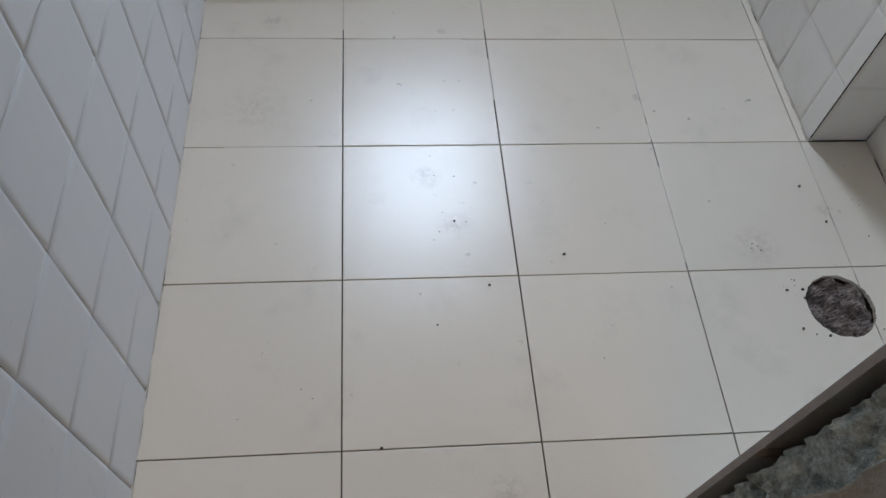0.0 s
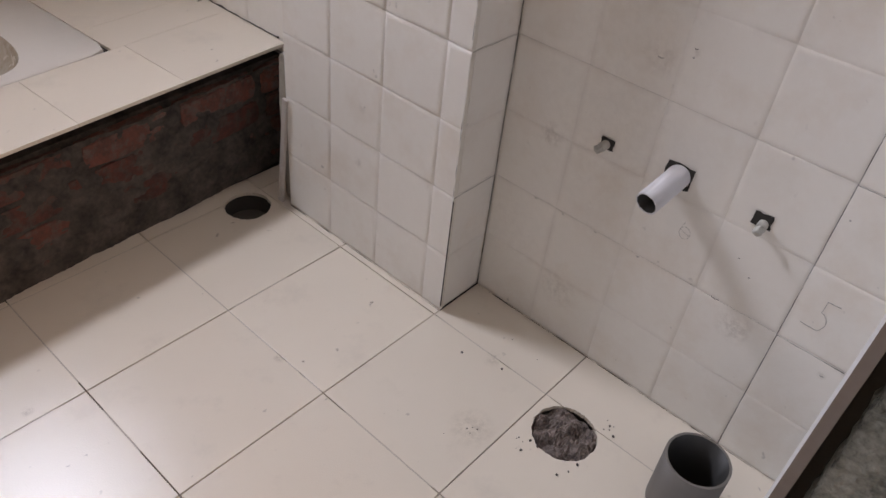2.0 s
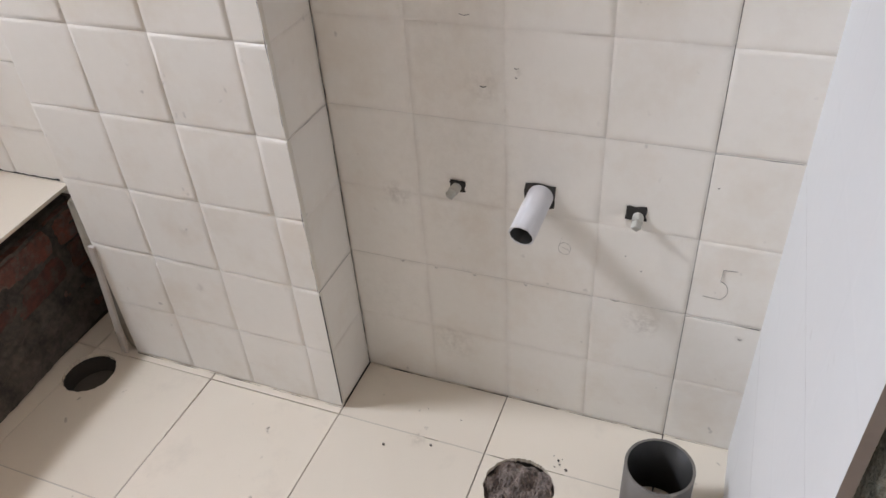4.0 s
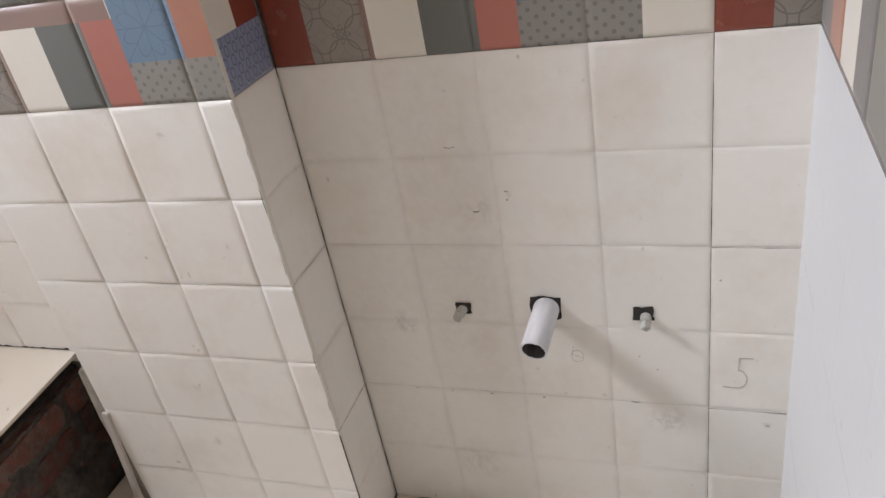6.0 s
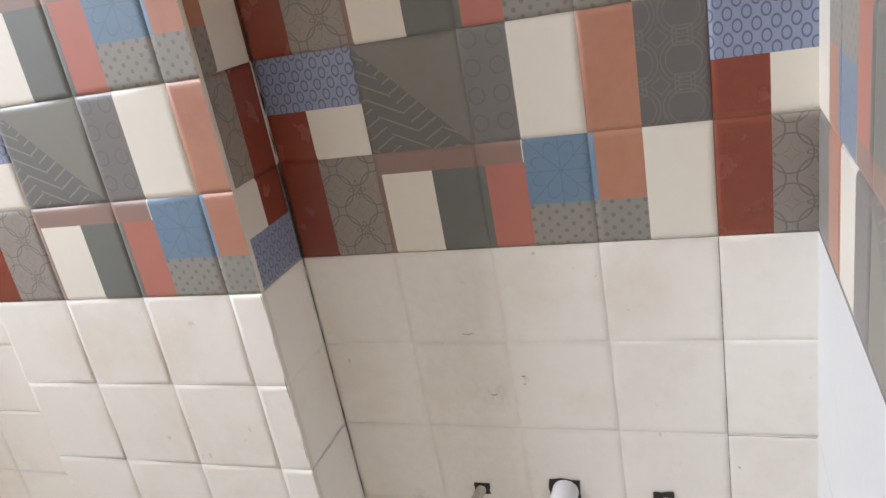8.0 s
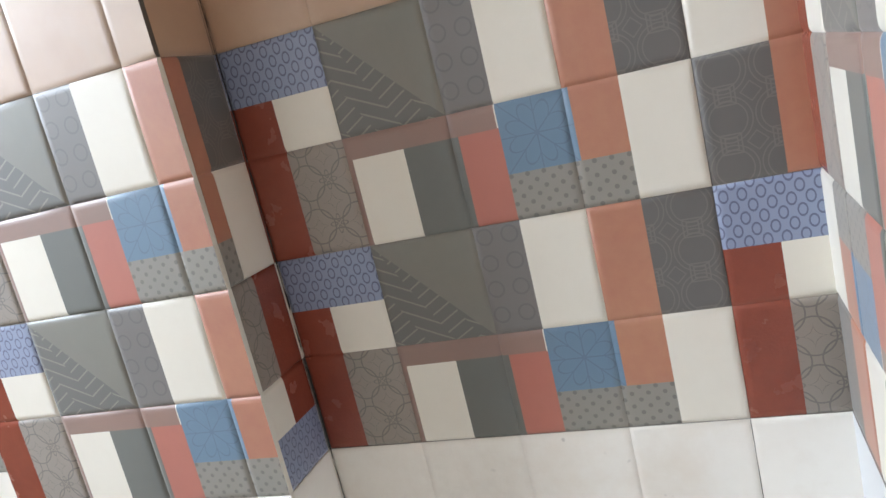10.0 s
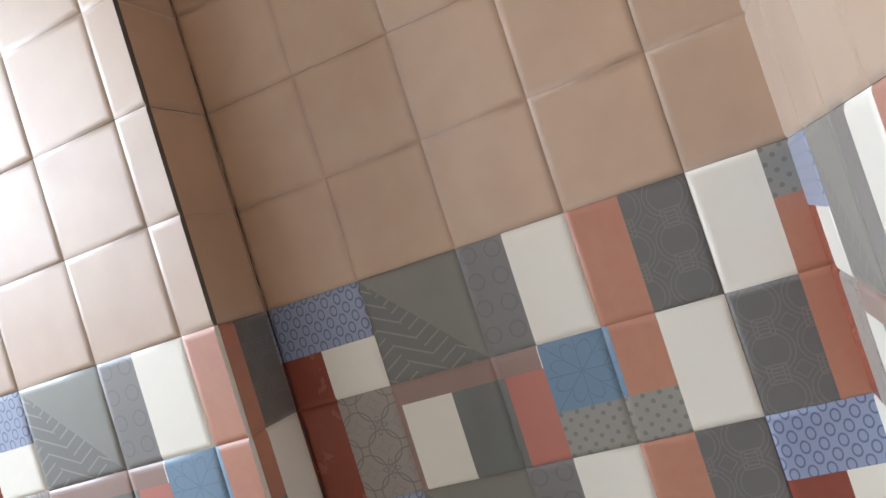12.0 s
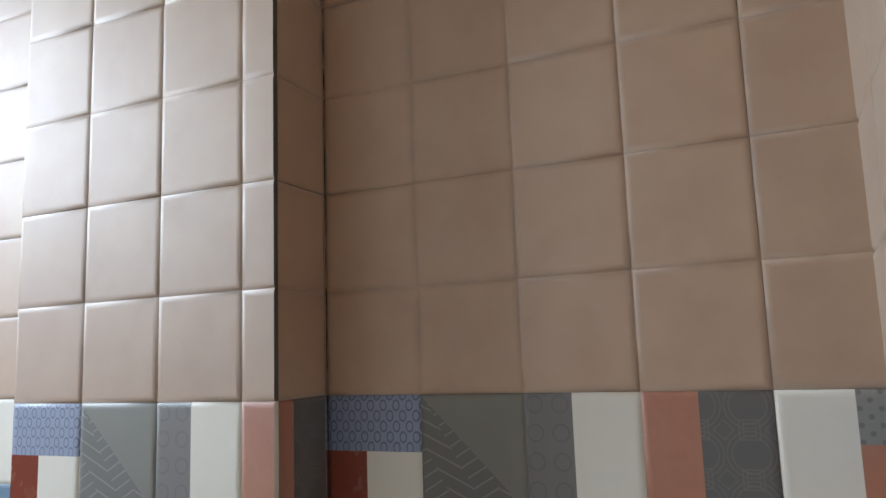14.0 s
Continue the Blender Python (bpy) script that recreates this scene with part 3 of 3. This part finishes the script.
def pan_rings():
    """A ceramic pan: flat rim plate with a deep rounded trough."""
    bm = bmesh.new()
    cx, cy = (PAN[0] + PAN[1]) / 2, (PAN[2] + PAN[3]) / 2
    hx, hy = (PAN[1] - PAN[0]) / 2 - 0.002, (PAN[3] - PAN[2]) / 2 - 0.002
    n = 64

    def ring(ax, ay, z, power, shift=0.0):
        out = []
        for k in range(n):
            a = 2 * math.pi * k / n
            c, s = math.cos(a), math.sin(a)
            r = (abs(c) ** power + abs(s) ** power) ** (-1 / power)
            out.append(bm.verts.new((cx + ax * r * c, cy + ay * r * s + shift, ZP + z)))
        return out
    loops = [ring(hx, hy, -0.02, 16), ring(hx, hy, -0.001, 16), ring(hx - 0.002, hy - 0.002, 0.001, 16), ring(0.135, 0.245, 0.0015, 3.2), ring(0.122, 0.232, 0.0008, 3.0), ring(0.117, 0.227, -0.006, 2.9),
             ring(0.112, 0.22, -0.03, 2.8), ring(0.09, 0.19, -0.055, 2.5), ring(0.05, 0.11, -0.075, 2, 0.04), ring(0.03, 0.04, -0.15, 2, 0.08)]
    return bm, loops, n


def squat_pan():
    pan_ob = tagged(new("squat_pan"), "white ceramic squat pan set into the platform", "squat toilet")
    for name, a, b, mat, lab in (("rim_plate", 0, 5, M_CERAMIC, "flat white glazed rim plate"), ("bowl", 4, 10, M_BOWL, "stained glazed trough")):
        bm, loops, n = pan_rings()
        keep = {v for lp in loops[a:b] for v in lp}
        for la, lb in zip(loops[a:b], loops[a + 1:b]):
            for k in range(n):
                f = bm.faces.new((la[k], la[(k + 1) % n], lb[(k + 1) % n], lb[k]))
                f.smooth = True
        if name == "bowl":
            bm.faces.new(loops[-1])
        bmesh.ops.delete(bm, geom=[v for v in bm.verts if v not in keep], context="VERTS")
        bmesh.ops.recalc_face_normals(bm, faces=bm.faces[:])
        bmesh.ops.reverse_faces(bm, faces=bm.faces[:]) if sum(f.normal.z for f in bm.faces) < 0 else None
        part(name, bm, mat, pan_ob, lab)
    return pan_ob


M_BOWL = shade("stained_ceramic", (0.62, 0.56, 0.48), (0.45, 0.37, 0.28), rough=0.25, coarse=14, mottled=1.0, dirt=(0.30, 0.20, 0.12), dirt_amount=(0.5, 0.7))
pan = squat_pan()


# broken edge of the pier's lowest tile: a thin strip standing proud of the wall
M_OFFCUT = shade("offcut_edge", (0.50, 0.45, 0.41), (0.36, 0.31, 0.27), rough=0.8, coarse=20)
edge = rough_block(0.11, 0.034, 0.40, 21, 0.004)
edge_ob = part("pier_plaster_edge", edge, M_MORTAR)
edge_ob.matrix_world = pose(-0.066, 0.519, 0.2, 0, 0, 0)
tagged(edge_ob, "rough plaster edge left bare beside the lowest pier tiles", "plaster", kind="structure")
part("open_joint", box_bm(-0.1272, -0.1245, -0.0012, 0.0, 0.012, 0.292, 0.0004), M_HOLLOW, pier, "dark open joint at the corner of the lowest tile")
strip = part("tile_offcut", box_bm(-0.004, 0.004, -0.008, 0.006, 0.0, 0.295, 0.0015), M_OFFCUT)
strip.matrix_world = pose(-0.134, 0.530, 0.001, 5.5, 1.0, 0)
tagged(strip, "narrow offcut of tile standing against the pier", "tile offcut")


# the platform was built a little out of square and out of level
turn = Matrix.Translation((-0.4, YP, ZP)) @ pose(0, 0, 0, 0, -1.1, 3.0) @ Matrix.Translation((0.4, -YP, -ZP))
for ob in (platform, bed_ob, pan):
    ob.matrix_world = turn @ ob.matrix_world

# ---- pipes ----
def pipe(name, m, outer, inner, reach, mat, label, category, ragged=0.0008):
    ob = part(name, tube_bm(outer, inner, reach, ragged=ragged), [mat, M_BORE])
    ob.matrix_world = m
    return tagged(ob, label, category)


waste_m = look((-0.004 + 0.03, -0.3595, 0.492), (-0.080, -0.350, 0.466)) @ pose(0, 0, 0, 180)
pipe("waste_pipe", waste_m, 0.0205, 0.0178, 0.112, M_PVC, "white plastic basin waste pipe sawn off at the wall", "pipe")
pipe("floor_pipe", pose(-0.168, -0.604, -0.04, 0, 0, 0), 0.055, 0.0505, 0.165, M_PVC_GREY, "grey plastic soil pipe standing up from the floor", "pipe", 0.0005)


def hole_patch(name, y, z, w, h, seed):
    """A flat jagged patch on the tile; the hole's shade is its near-black colour."""
    g = random.Random(seed)
    bm = bmesh.new()
    outline = []
    for a, b in (((-1, -1), (1, -1)), ((1, -1), (1, 1)), ((1, 1), (-1, 1)), ((-1, 1), (-1, -1))):
        for k in range(5):
            t = k / 5
            outline.append((y + w / 2 * (a[0] + (b[0] - a[0]) * t) + g.uniform(-.0016, .0016), z + h / 2 * (a[1] + (b[1] - a[1]) * t) + g.uniform(-.0016, .0016)))
    front = [bm.verts.new((-0.0009, p, q)) for p, q in outline]
    bm.faces.new(front)
    bmesh.ops.recalc_face_normals(bm, faces=bm.faces[:])
    ob = part(name, bm, M_HOLLOW, wall_east, "jagged near-black patch standing for the shaded hole broken through the tile")
    return ob


HOLES = ((-0.220, 0.481, 0.026, 0.022, 1), (-0.3565, 0.487, 0.049, 0.043, 2), (-0.505, 0.482, 0.030, 0.025, 3))
for y, z, w, h, s in HOLES:
    hole_patch("hole", y, z, w, h, s)


def plug(y, z, seed):
    m = look((0.004, y, z), (-0.1, y + 0.03 * (1 if seed == 1 else -0.1), z - 0.03)) @ pose(0, 0, 0, 180)
    ob = tagged(new("pipe_plug"), "dusty grey square-headed plug closing a water inlet", "pipe plug", group="water inlets under the basin place")
    ob.matrix_world = m
    part("socket", tube_bm(0.0085, 0.004, 0.016, 14), [M_STUB, M_BORE], ob)
    bm = bmesh.new()
    r = bmesh.ops.create_cube(bm, size=1, matrix=Matrix.LocRotScale((0, 0, 0.021), Euler((0.1, 0.1, 0.5 + seed)), (0.012, 0.012, 0.014)))
    bmesh.ops.bevel(bm, geom=bm.edges[:], offset=0.0015, segments=1, affect="EDGES")
    part("square_head", bm, M_STUB, ob)
    return ob


plug(-0.219, 0.479, 1)
plug(-0.508, 0.477, 2)


def platform_stub():
    bm = tube_bm(0.014, 0.010, 0.03, 16)
    ob = part("pipe_stub", bm, [M_STUB, M_BORE])
    ob.matrix_world = look((0.002, 1.0, 0.335), (-0.1, 0.98, 0.33)) @ pose(0, 0, 0, 180)
    return tagged(ob, "short dirty inlet pipe stub just above the platform", "pipe stub")


platform_stub()

# ---- floor tiles, with round cut-outs for the drains ----
XS = [XW - 0.006, -1.074, -0.765, -0.455, -0.143, 0.006]
YSS = [-0.864, -0.6, -0.3, 0.0, 0.3, 0.603, 0.66]
DRAINS = ((-0.193, -0.379, 0.062), (-0.208, 0.565, 0.055))


def floor_tile(x0, x1, y0, y1):
    g = 0.0011
    x0, x1, y0, y1 = x0 + g, x1 - g, y0 + g, y1 - g
    bm = bmesh.new()
    outline, cut = [], False
    jag = random.Random(5)
    corners = [(x0, y0), (x1, y0), (x1, y1), (x0, y1)]
    for p, q in zip(corners, corners[1:] + corners[:1]):
        outline.append(p)
        for cx, cy, r in DRAINS:
            ex, ey, fx, fy = q[0] - p[0], q[1] - p[1], p[0] - cx, p[1] - cy
            qa, qb, qc = ex * ex + ey * ey, 2 * (ex * fx + ey * fy), fx * fx + fy * fy - r * r
            disc = qb * qb - 4 * qa * qc
            if disc <= 0:
                continue
            ta, tb = (-qb - math.sqrt(disc)) / (2 * qa), (-qb + math.sqrt(disc)) / (2 * qa)
            if not (0 < ta < 1 and 0 < tb < 1):
                continue
            cut = True
            a0 = math.atan2(p[1] + ta * ey - cy, p[0] + ta * ex - cx)
            a1 = math.atan2(p[1] + tb * ey - cy, p[0] + tb * ex - cx)
            spans = [(a1 - a0) % (2 * math.pi), (a1 - a0) % (2 * math.pi) - 2 * math.pi]
            inside = lambda s: x0 < cx + r * math.cos(a0 + s / 2) < x1 and y0 < cy + r * math.sin(a0 + s / 2) < y1
            span = spans[0] if inside(spans[0]) else spans[1]
            for k in range(37):
                rr = r + (jag.uniform(-0.0014, 0.0014) if 0 < k < 36 else 0)
                outline.append((cx + rr * math.cos(a0 + span * k / 36), cy + rr * math.sin(a0 + span * k / 36)))
    if not cut:
        box_bm(x0, x1, y0, y1, -0.009, 0.0, 0.0009, bm=bm)
    else:
        top = [bm.verts.new((*p, 0)) for p in outline]
        low = [bm.verts.new((*p, -0.009)) for p in outline]
        face = bm.faces.new(top)
        for k in range(len(top)):
            j = (k + 1) % len(top)
            bm.faces.new((top[j], top[k], low[k], low[j]))
        bm.normal_update()
        bmesh.ops.triangulate(bm, faces=[face])
    ob = part("tile", bm, M_FLOOR, floor)
    ob.location.z = rng.uniform(-0.0006, 0.0)
    return ob


for x0, x1 in zip(XS, XS[1:]):
    for y0, y1 in zip(YSS, YSS[1:]):
        if x0 > -0.2 and y0 >= 0 and y1 < 0.5:
            x1b = -0.121
        else:
            x1b = x1
        floor_tile(x0, x1b, y0, y1)

# bed under the tiles, cut away at the drains
bm = bmesh.new()
bed = [(-2.3, 1.0, -3.1, -0.864), (XW, 0.0, -0.864, -0.45), (XW, 0.0, -0.31, 0.5), (XW, 0.0, 0.625, 0.68), (XW, -0.27, -0.45, -0.31), (-0.124, 0.0, -0.45, -0.31), (XW, -0.27, 0.5, 0.625), (-0.145, 0.0, 0.5, 0.625)]
for x0, x1, y0, y1 in bed:
    box_bm(x0, x1, y0, y1, -0.052, -0.0095, bm=bm)
structure("floor_bed", bm, M_GROUT, "dark grout bed showing in the floor joints", "floor")


def rubble():
    """Crumbled mortar filling the drain opening."""
    bm = bmesh.new()
    cx, cy, r = DRAINS[0]
    n, m = 72, 30
    loops = []
    for i in range(m + 1):
        loops.append([])
        for k in range(n):
            a, q = 2 * math.pi * k / n, 0.0005 + r * 1.02 * i / m
            x, y = cx + q * math.cos(a), cy + q * math.sin(a)
            z = -0.009 + 0.02 * noise.noise((x * 34, y * 34, 1)) + 0.012 * abs(noise.noise((x * 60 + y * 50, y * 150 - x * 60, 4))) + 0.006 * noise.noise((x * 240, y * 240, 2)) - 0.01 * (i / m) ** 6
            loops[-1].append(bm.verts.new((x, y, z)))
    for a, b in zip(loops, loops[1:]):
        for k in range(n):
            bm.faces.new((a[k], a[(k + 1) % n], b[(k + 1) % n], b[k]))
    bm.faces.new(loops[0])
    bmesh.ops.recalc_face_normals(bm, faces=bm.faces[:])
    return tagged(part("drain_rubble", bm, M_RUBBLE), "crumbled grey mortar stuffed into a round floor drain opening", "rubble", kind="stuff")


rubble()


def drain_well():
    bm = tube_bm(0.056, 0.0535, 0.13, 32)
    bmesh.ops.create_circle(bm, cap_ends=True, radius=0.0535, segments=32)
    # the well's dark inside is coloured in, deeper than its own shade
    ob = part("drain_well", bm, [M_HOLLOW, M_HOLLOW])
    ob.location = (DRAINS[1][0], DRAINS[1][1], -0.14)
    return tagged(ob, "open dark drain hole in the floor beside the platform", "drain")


drain_well()


def crumbs():
    g = random.Random(11)
    bm = bmesh.new()
    spots = [(-0.275, -0.34, 0.03, 7), (-0.25, -0.45, 0.05, 4), (-0.31, -0.26, 0.04, 5), (-0.12, -0.44, 0.03, 6), (-0.9, -0.06, 0.03, 3), (-0.87, -0.186, 0.03, 4), (-0.7, -0.25, 0.2, 4), (-1.0, -0.5, 0.2, 4), (-0.12, -0.2, 0.1, 4)]
    for sx, sy, spread, n in spots:
        for _ in range(n):
            s = g.choice((0.001, 0.0013, 0.0018, 0.0028))
            x, y = g.gauss(sx, spread * 0.5), g.gauss(sy, spread * 0.5)
            if math.hypot(x - DRAINS[0][0], y - DRAINS[0][1]) < 0.058 or x > -0.02 or y < -0.69:
                continue
            bmesh.ops.create_icosphere(bm, subdivisions=1, radius=s, matrix=Matrix.LocRotScale((x, y, s * 0.4), Euler((g.random(), g.random(), g.random())), (1.4, 1, 0.7)))
    return tagged(part("crumbs", bm, M_DIRT), "dark crumbs of mortar scattered over the floor tiles", "debris", kind="stuff")


crumbs()

M_FILL = shade("pale_joint_filler", (0.52, 0.46, 0.39), (0.40, 0.35, 0.29), rough=0.85, coarse=40, specks=0.8)


def joint_filler(x0, x1, y0, y1):
    """Pale cement washed into a joint between two floor tiles."""
    part("joint_filler", box_bm(x0 - 0.0012, x1 + 0.0012, y0 - 0.0012, y1 + 0.0012, -0.004, -0.0011), M_FILL, floor)


for x, spans in ((-0.455, ((-0.28, -0.06), (0.01, 0.05), (0.072, 0.108), (0.14, 0.6))), (-0.143, ((-0.59, -0.45), (-0.31, -0.21), (-0.18, -0.01))), (-0.765, ((0.12, 0.24), (0.33, 0.6))), (-1.074, ((0.33, 0.49), (0.53, 0.6)))):
    for a, b in spans:
        joint_filler(x, x, a, b)
for y, spans in ((0.603, ((-1.36, -0.47), (-0.4, -0.28))), (0.3, ((-1.36, -1.1), (-1.0, -0.82), (-0.44, -0.3))), (0.0, ((-1.3, -1.12),))):
    for a, b in spans:
        joint_filler(a, b, y, y)


def open_joint(p0, p1, side, width, seed, parent, gaps=0.5):
    """A dark ragged joint along p0 to p1, widening to one side, closed here and there."""
    p0, p1, side = Vector(p0), Vector(p1), Vector(side)
    bm = bmesh.new()
    n = max(8, int((p1 - p0).length / 0.006))
    near, far = [], []
    for k in range(n + 1):
        p = p0.lerp(p1, k / n)
        w = width * max(0.0, gaps + 1.1 * noise.noise((k * 0.21, seed * 7.3, 0)) + 0.5 * noise.noise((k * 0.9, seed * 3.1, 5)))
        near.append(bm.verts.new(p - side * 0.0002))
        far.append(bm.verts.new(p + side * w))
    for k in range(n):
        bm.faces.new((near[k], near[k + 1], far[k + 1], far[k]))
    return part("open_joint", bm, M_HOLLOW, parent)


for seed, (p0, p1, side, width, parent, gaps) in enumerate((
        ((-0.0007, -0.0002, 0.004), (-0.0007, -0.0002, 0.9), (0, -1, 0), 0.0017, wall_east, 0.5),
        ((-0.0009, -0.0002, 0.9), (-0.0009, -0.0002, 1.5), (0, -1, 0), 0.0024, wall_east, 0.7),
        ((-0.0007, -0.0002, 1.5), (-0.0007, -0.0002, TOP - 0.01), (0, -1, 0), 0.0017, wall_east, 0.5),
        ((-0.126, -0.0007, 0.3), (0.0, -0.0007, 0.3), (0, 0, -1), 0.0013, pier, 0.7),
        ((-0.126, -0.0007, 0.6), (0.0, -0.0007, 0.6), (0, 0, -1), 0.001, pier, 0.5),
        ((-0.0007, -0.5995, 0.0), (-0.0007, -0.5995, 0.9), (0, -1, 0), 0.0008, wall_east, 0.3),
        ((-0.0007, -0.6, 0.3), (-0.0007, -0.712, 0.3), (0, 0, -1), 0.0013, wall_east, 0.7),
        ((-0.0007, -0.6, 0.6), (-0.0007, -0.712, 0.6), (0, 0, -1), 0.0012, wall_east, 0.5),
        ((-0.0009, -0.002, 0.0), (-0.0009, -0.712, 0.0), (0, 0, 1), 0.0028, wall_east, 0.35),
        ((-0.1279, 0.002, 0.0), (-0.1279, 0.5, 0.0), (0, 0, 1), 0.0026, pier, 0.3),
        ((-0.125, -0.0009, 0.0), (-0.002, -0.0009, 0.0), (0, 0, 1), 0.0032, pier, 0.6),
        ((-0.1279, 0.0, 0.3), (-0.1279, 0.0, 0.9), (0, 1, 0), 0.0018, pier, 0.0),
        ((XW + 0.0009, -0.7, 0.0), (XW + 0.0009, 0.6, 0.0), (0, 0, 1), 0.003, wall_west, 0.3),
        ((-0.0007, 1.64, ZP + 0.006), (-0.0007, 0.68, ZP + 0.012), (0, 0, 1), 0.006, wall_east, 0.5))):
    open_joint(p0, p1, side, width, seed, parent, gaps)

# pencil marks on the basin wall: a five, a six and setting-out ticks
X_MARK = -0.0004
five = [(X_MARK, -0.642, 0.404), (X_MARK, -0.662, 0.405)]
stroke("pencil_mark", five, M_PENCIL, 0.0004, wall_east)
stroke("pencil_mark", [(X_MARK, -0.642 - 0.0, 0.404), (X_MARK, -0.641, 0.381)] + [(X_MARK, -0.641 - 0.013 * math.sin(a), 0.366 + 0.017 * math.cos(a) * 0.9 - 0.002 * a) for a in [0.2 * k for k in range(1, 15)]] +
       [(X_MARK, -0.632, 0.346), (X_MARK, -0.620, 0.347)], M_PENCIL, 0.0004, wall_east)
stroke("pencil_mark", [(X_MARK, -0.394, 0.412), (X_MARK, -0.390, 0.395)] + [(X_MARK, -0.399 + 0.010 * math.cos(a), 0.392 + 0.012 * math.sin(a)) for a in [3.4 + 0.4 * k for k in range(17)]], M_PENCIL, 0.00025, wall_east)
for y, z, w in ((-0.243, 0.766, 0.016), (-0.318, 0.694, 0.006), (-0.105, 0.3, 0.006), (-0.487, 0.303, 0.014), (-0.318, 0.68, 0.003), (-0.496, 0.399, 0.002), (-0.523, 0.374, 0.002), (-0.613, 0.546, 0.002), (-0.17, 0.299, 0.004), (-0.243, 0.299, 0.005), (-0.335, 0.299, 0.005), (-0.687, 0.272, 0.006), (-0.268, 0.661, 0.01)):
    stroke("scuff", [(X_MARK, y + w / 2, z), (X_MARK, y, z - 0.002), (X_MARK, y - w / 2, z)], M_PENCIL if z > 0.7 else M_DIRT, 0.0005, wall_east)

# ---- wall tiles ----
R = ROWS_EVEN
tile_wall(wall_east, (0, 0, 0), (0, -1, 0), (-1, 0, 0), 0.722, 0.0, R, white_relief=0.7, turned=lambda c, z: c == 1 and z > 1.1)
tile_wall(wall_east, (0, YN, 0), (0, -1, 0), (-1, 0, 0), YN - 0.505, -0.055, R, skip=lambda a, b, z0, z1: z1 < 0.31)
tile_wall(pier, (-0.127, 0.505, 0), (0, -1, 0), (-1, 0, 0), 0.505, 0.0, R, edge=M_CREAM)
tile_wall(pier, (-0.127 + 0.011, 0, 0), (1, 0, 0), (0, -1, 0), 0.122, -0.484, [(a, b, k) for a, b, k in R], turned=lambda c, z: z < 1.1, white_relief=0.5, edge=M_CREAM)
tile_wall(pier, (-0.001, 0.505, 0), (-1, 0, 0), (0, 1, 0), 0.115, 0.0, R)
tile_wall(wall_south, (0.008, YS, 0), (-1, 0, 0), (0, 1, 0), 0.5995, 0.0, R, white_relief=0.1, white=M_WHITE_COOL_LIT, turned=lambda c, z: z < 1.1)
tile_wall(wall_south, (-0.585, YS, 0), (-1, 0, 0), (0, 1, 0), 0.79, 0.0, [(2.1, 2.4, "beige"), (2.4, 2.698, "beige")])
tile_wall(wall_west, (XW, -0.864, 0), (0, 1, 0), (1, 0, 0), YN + 0.864, -0.376, shifted_rows(0.255)[:3], base=1, white=M_WHITE_COOL_LIT)
# unseen upper rows, laid white to throw light back at the basin wall
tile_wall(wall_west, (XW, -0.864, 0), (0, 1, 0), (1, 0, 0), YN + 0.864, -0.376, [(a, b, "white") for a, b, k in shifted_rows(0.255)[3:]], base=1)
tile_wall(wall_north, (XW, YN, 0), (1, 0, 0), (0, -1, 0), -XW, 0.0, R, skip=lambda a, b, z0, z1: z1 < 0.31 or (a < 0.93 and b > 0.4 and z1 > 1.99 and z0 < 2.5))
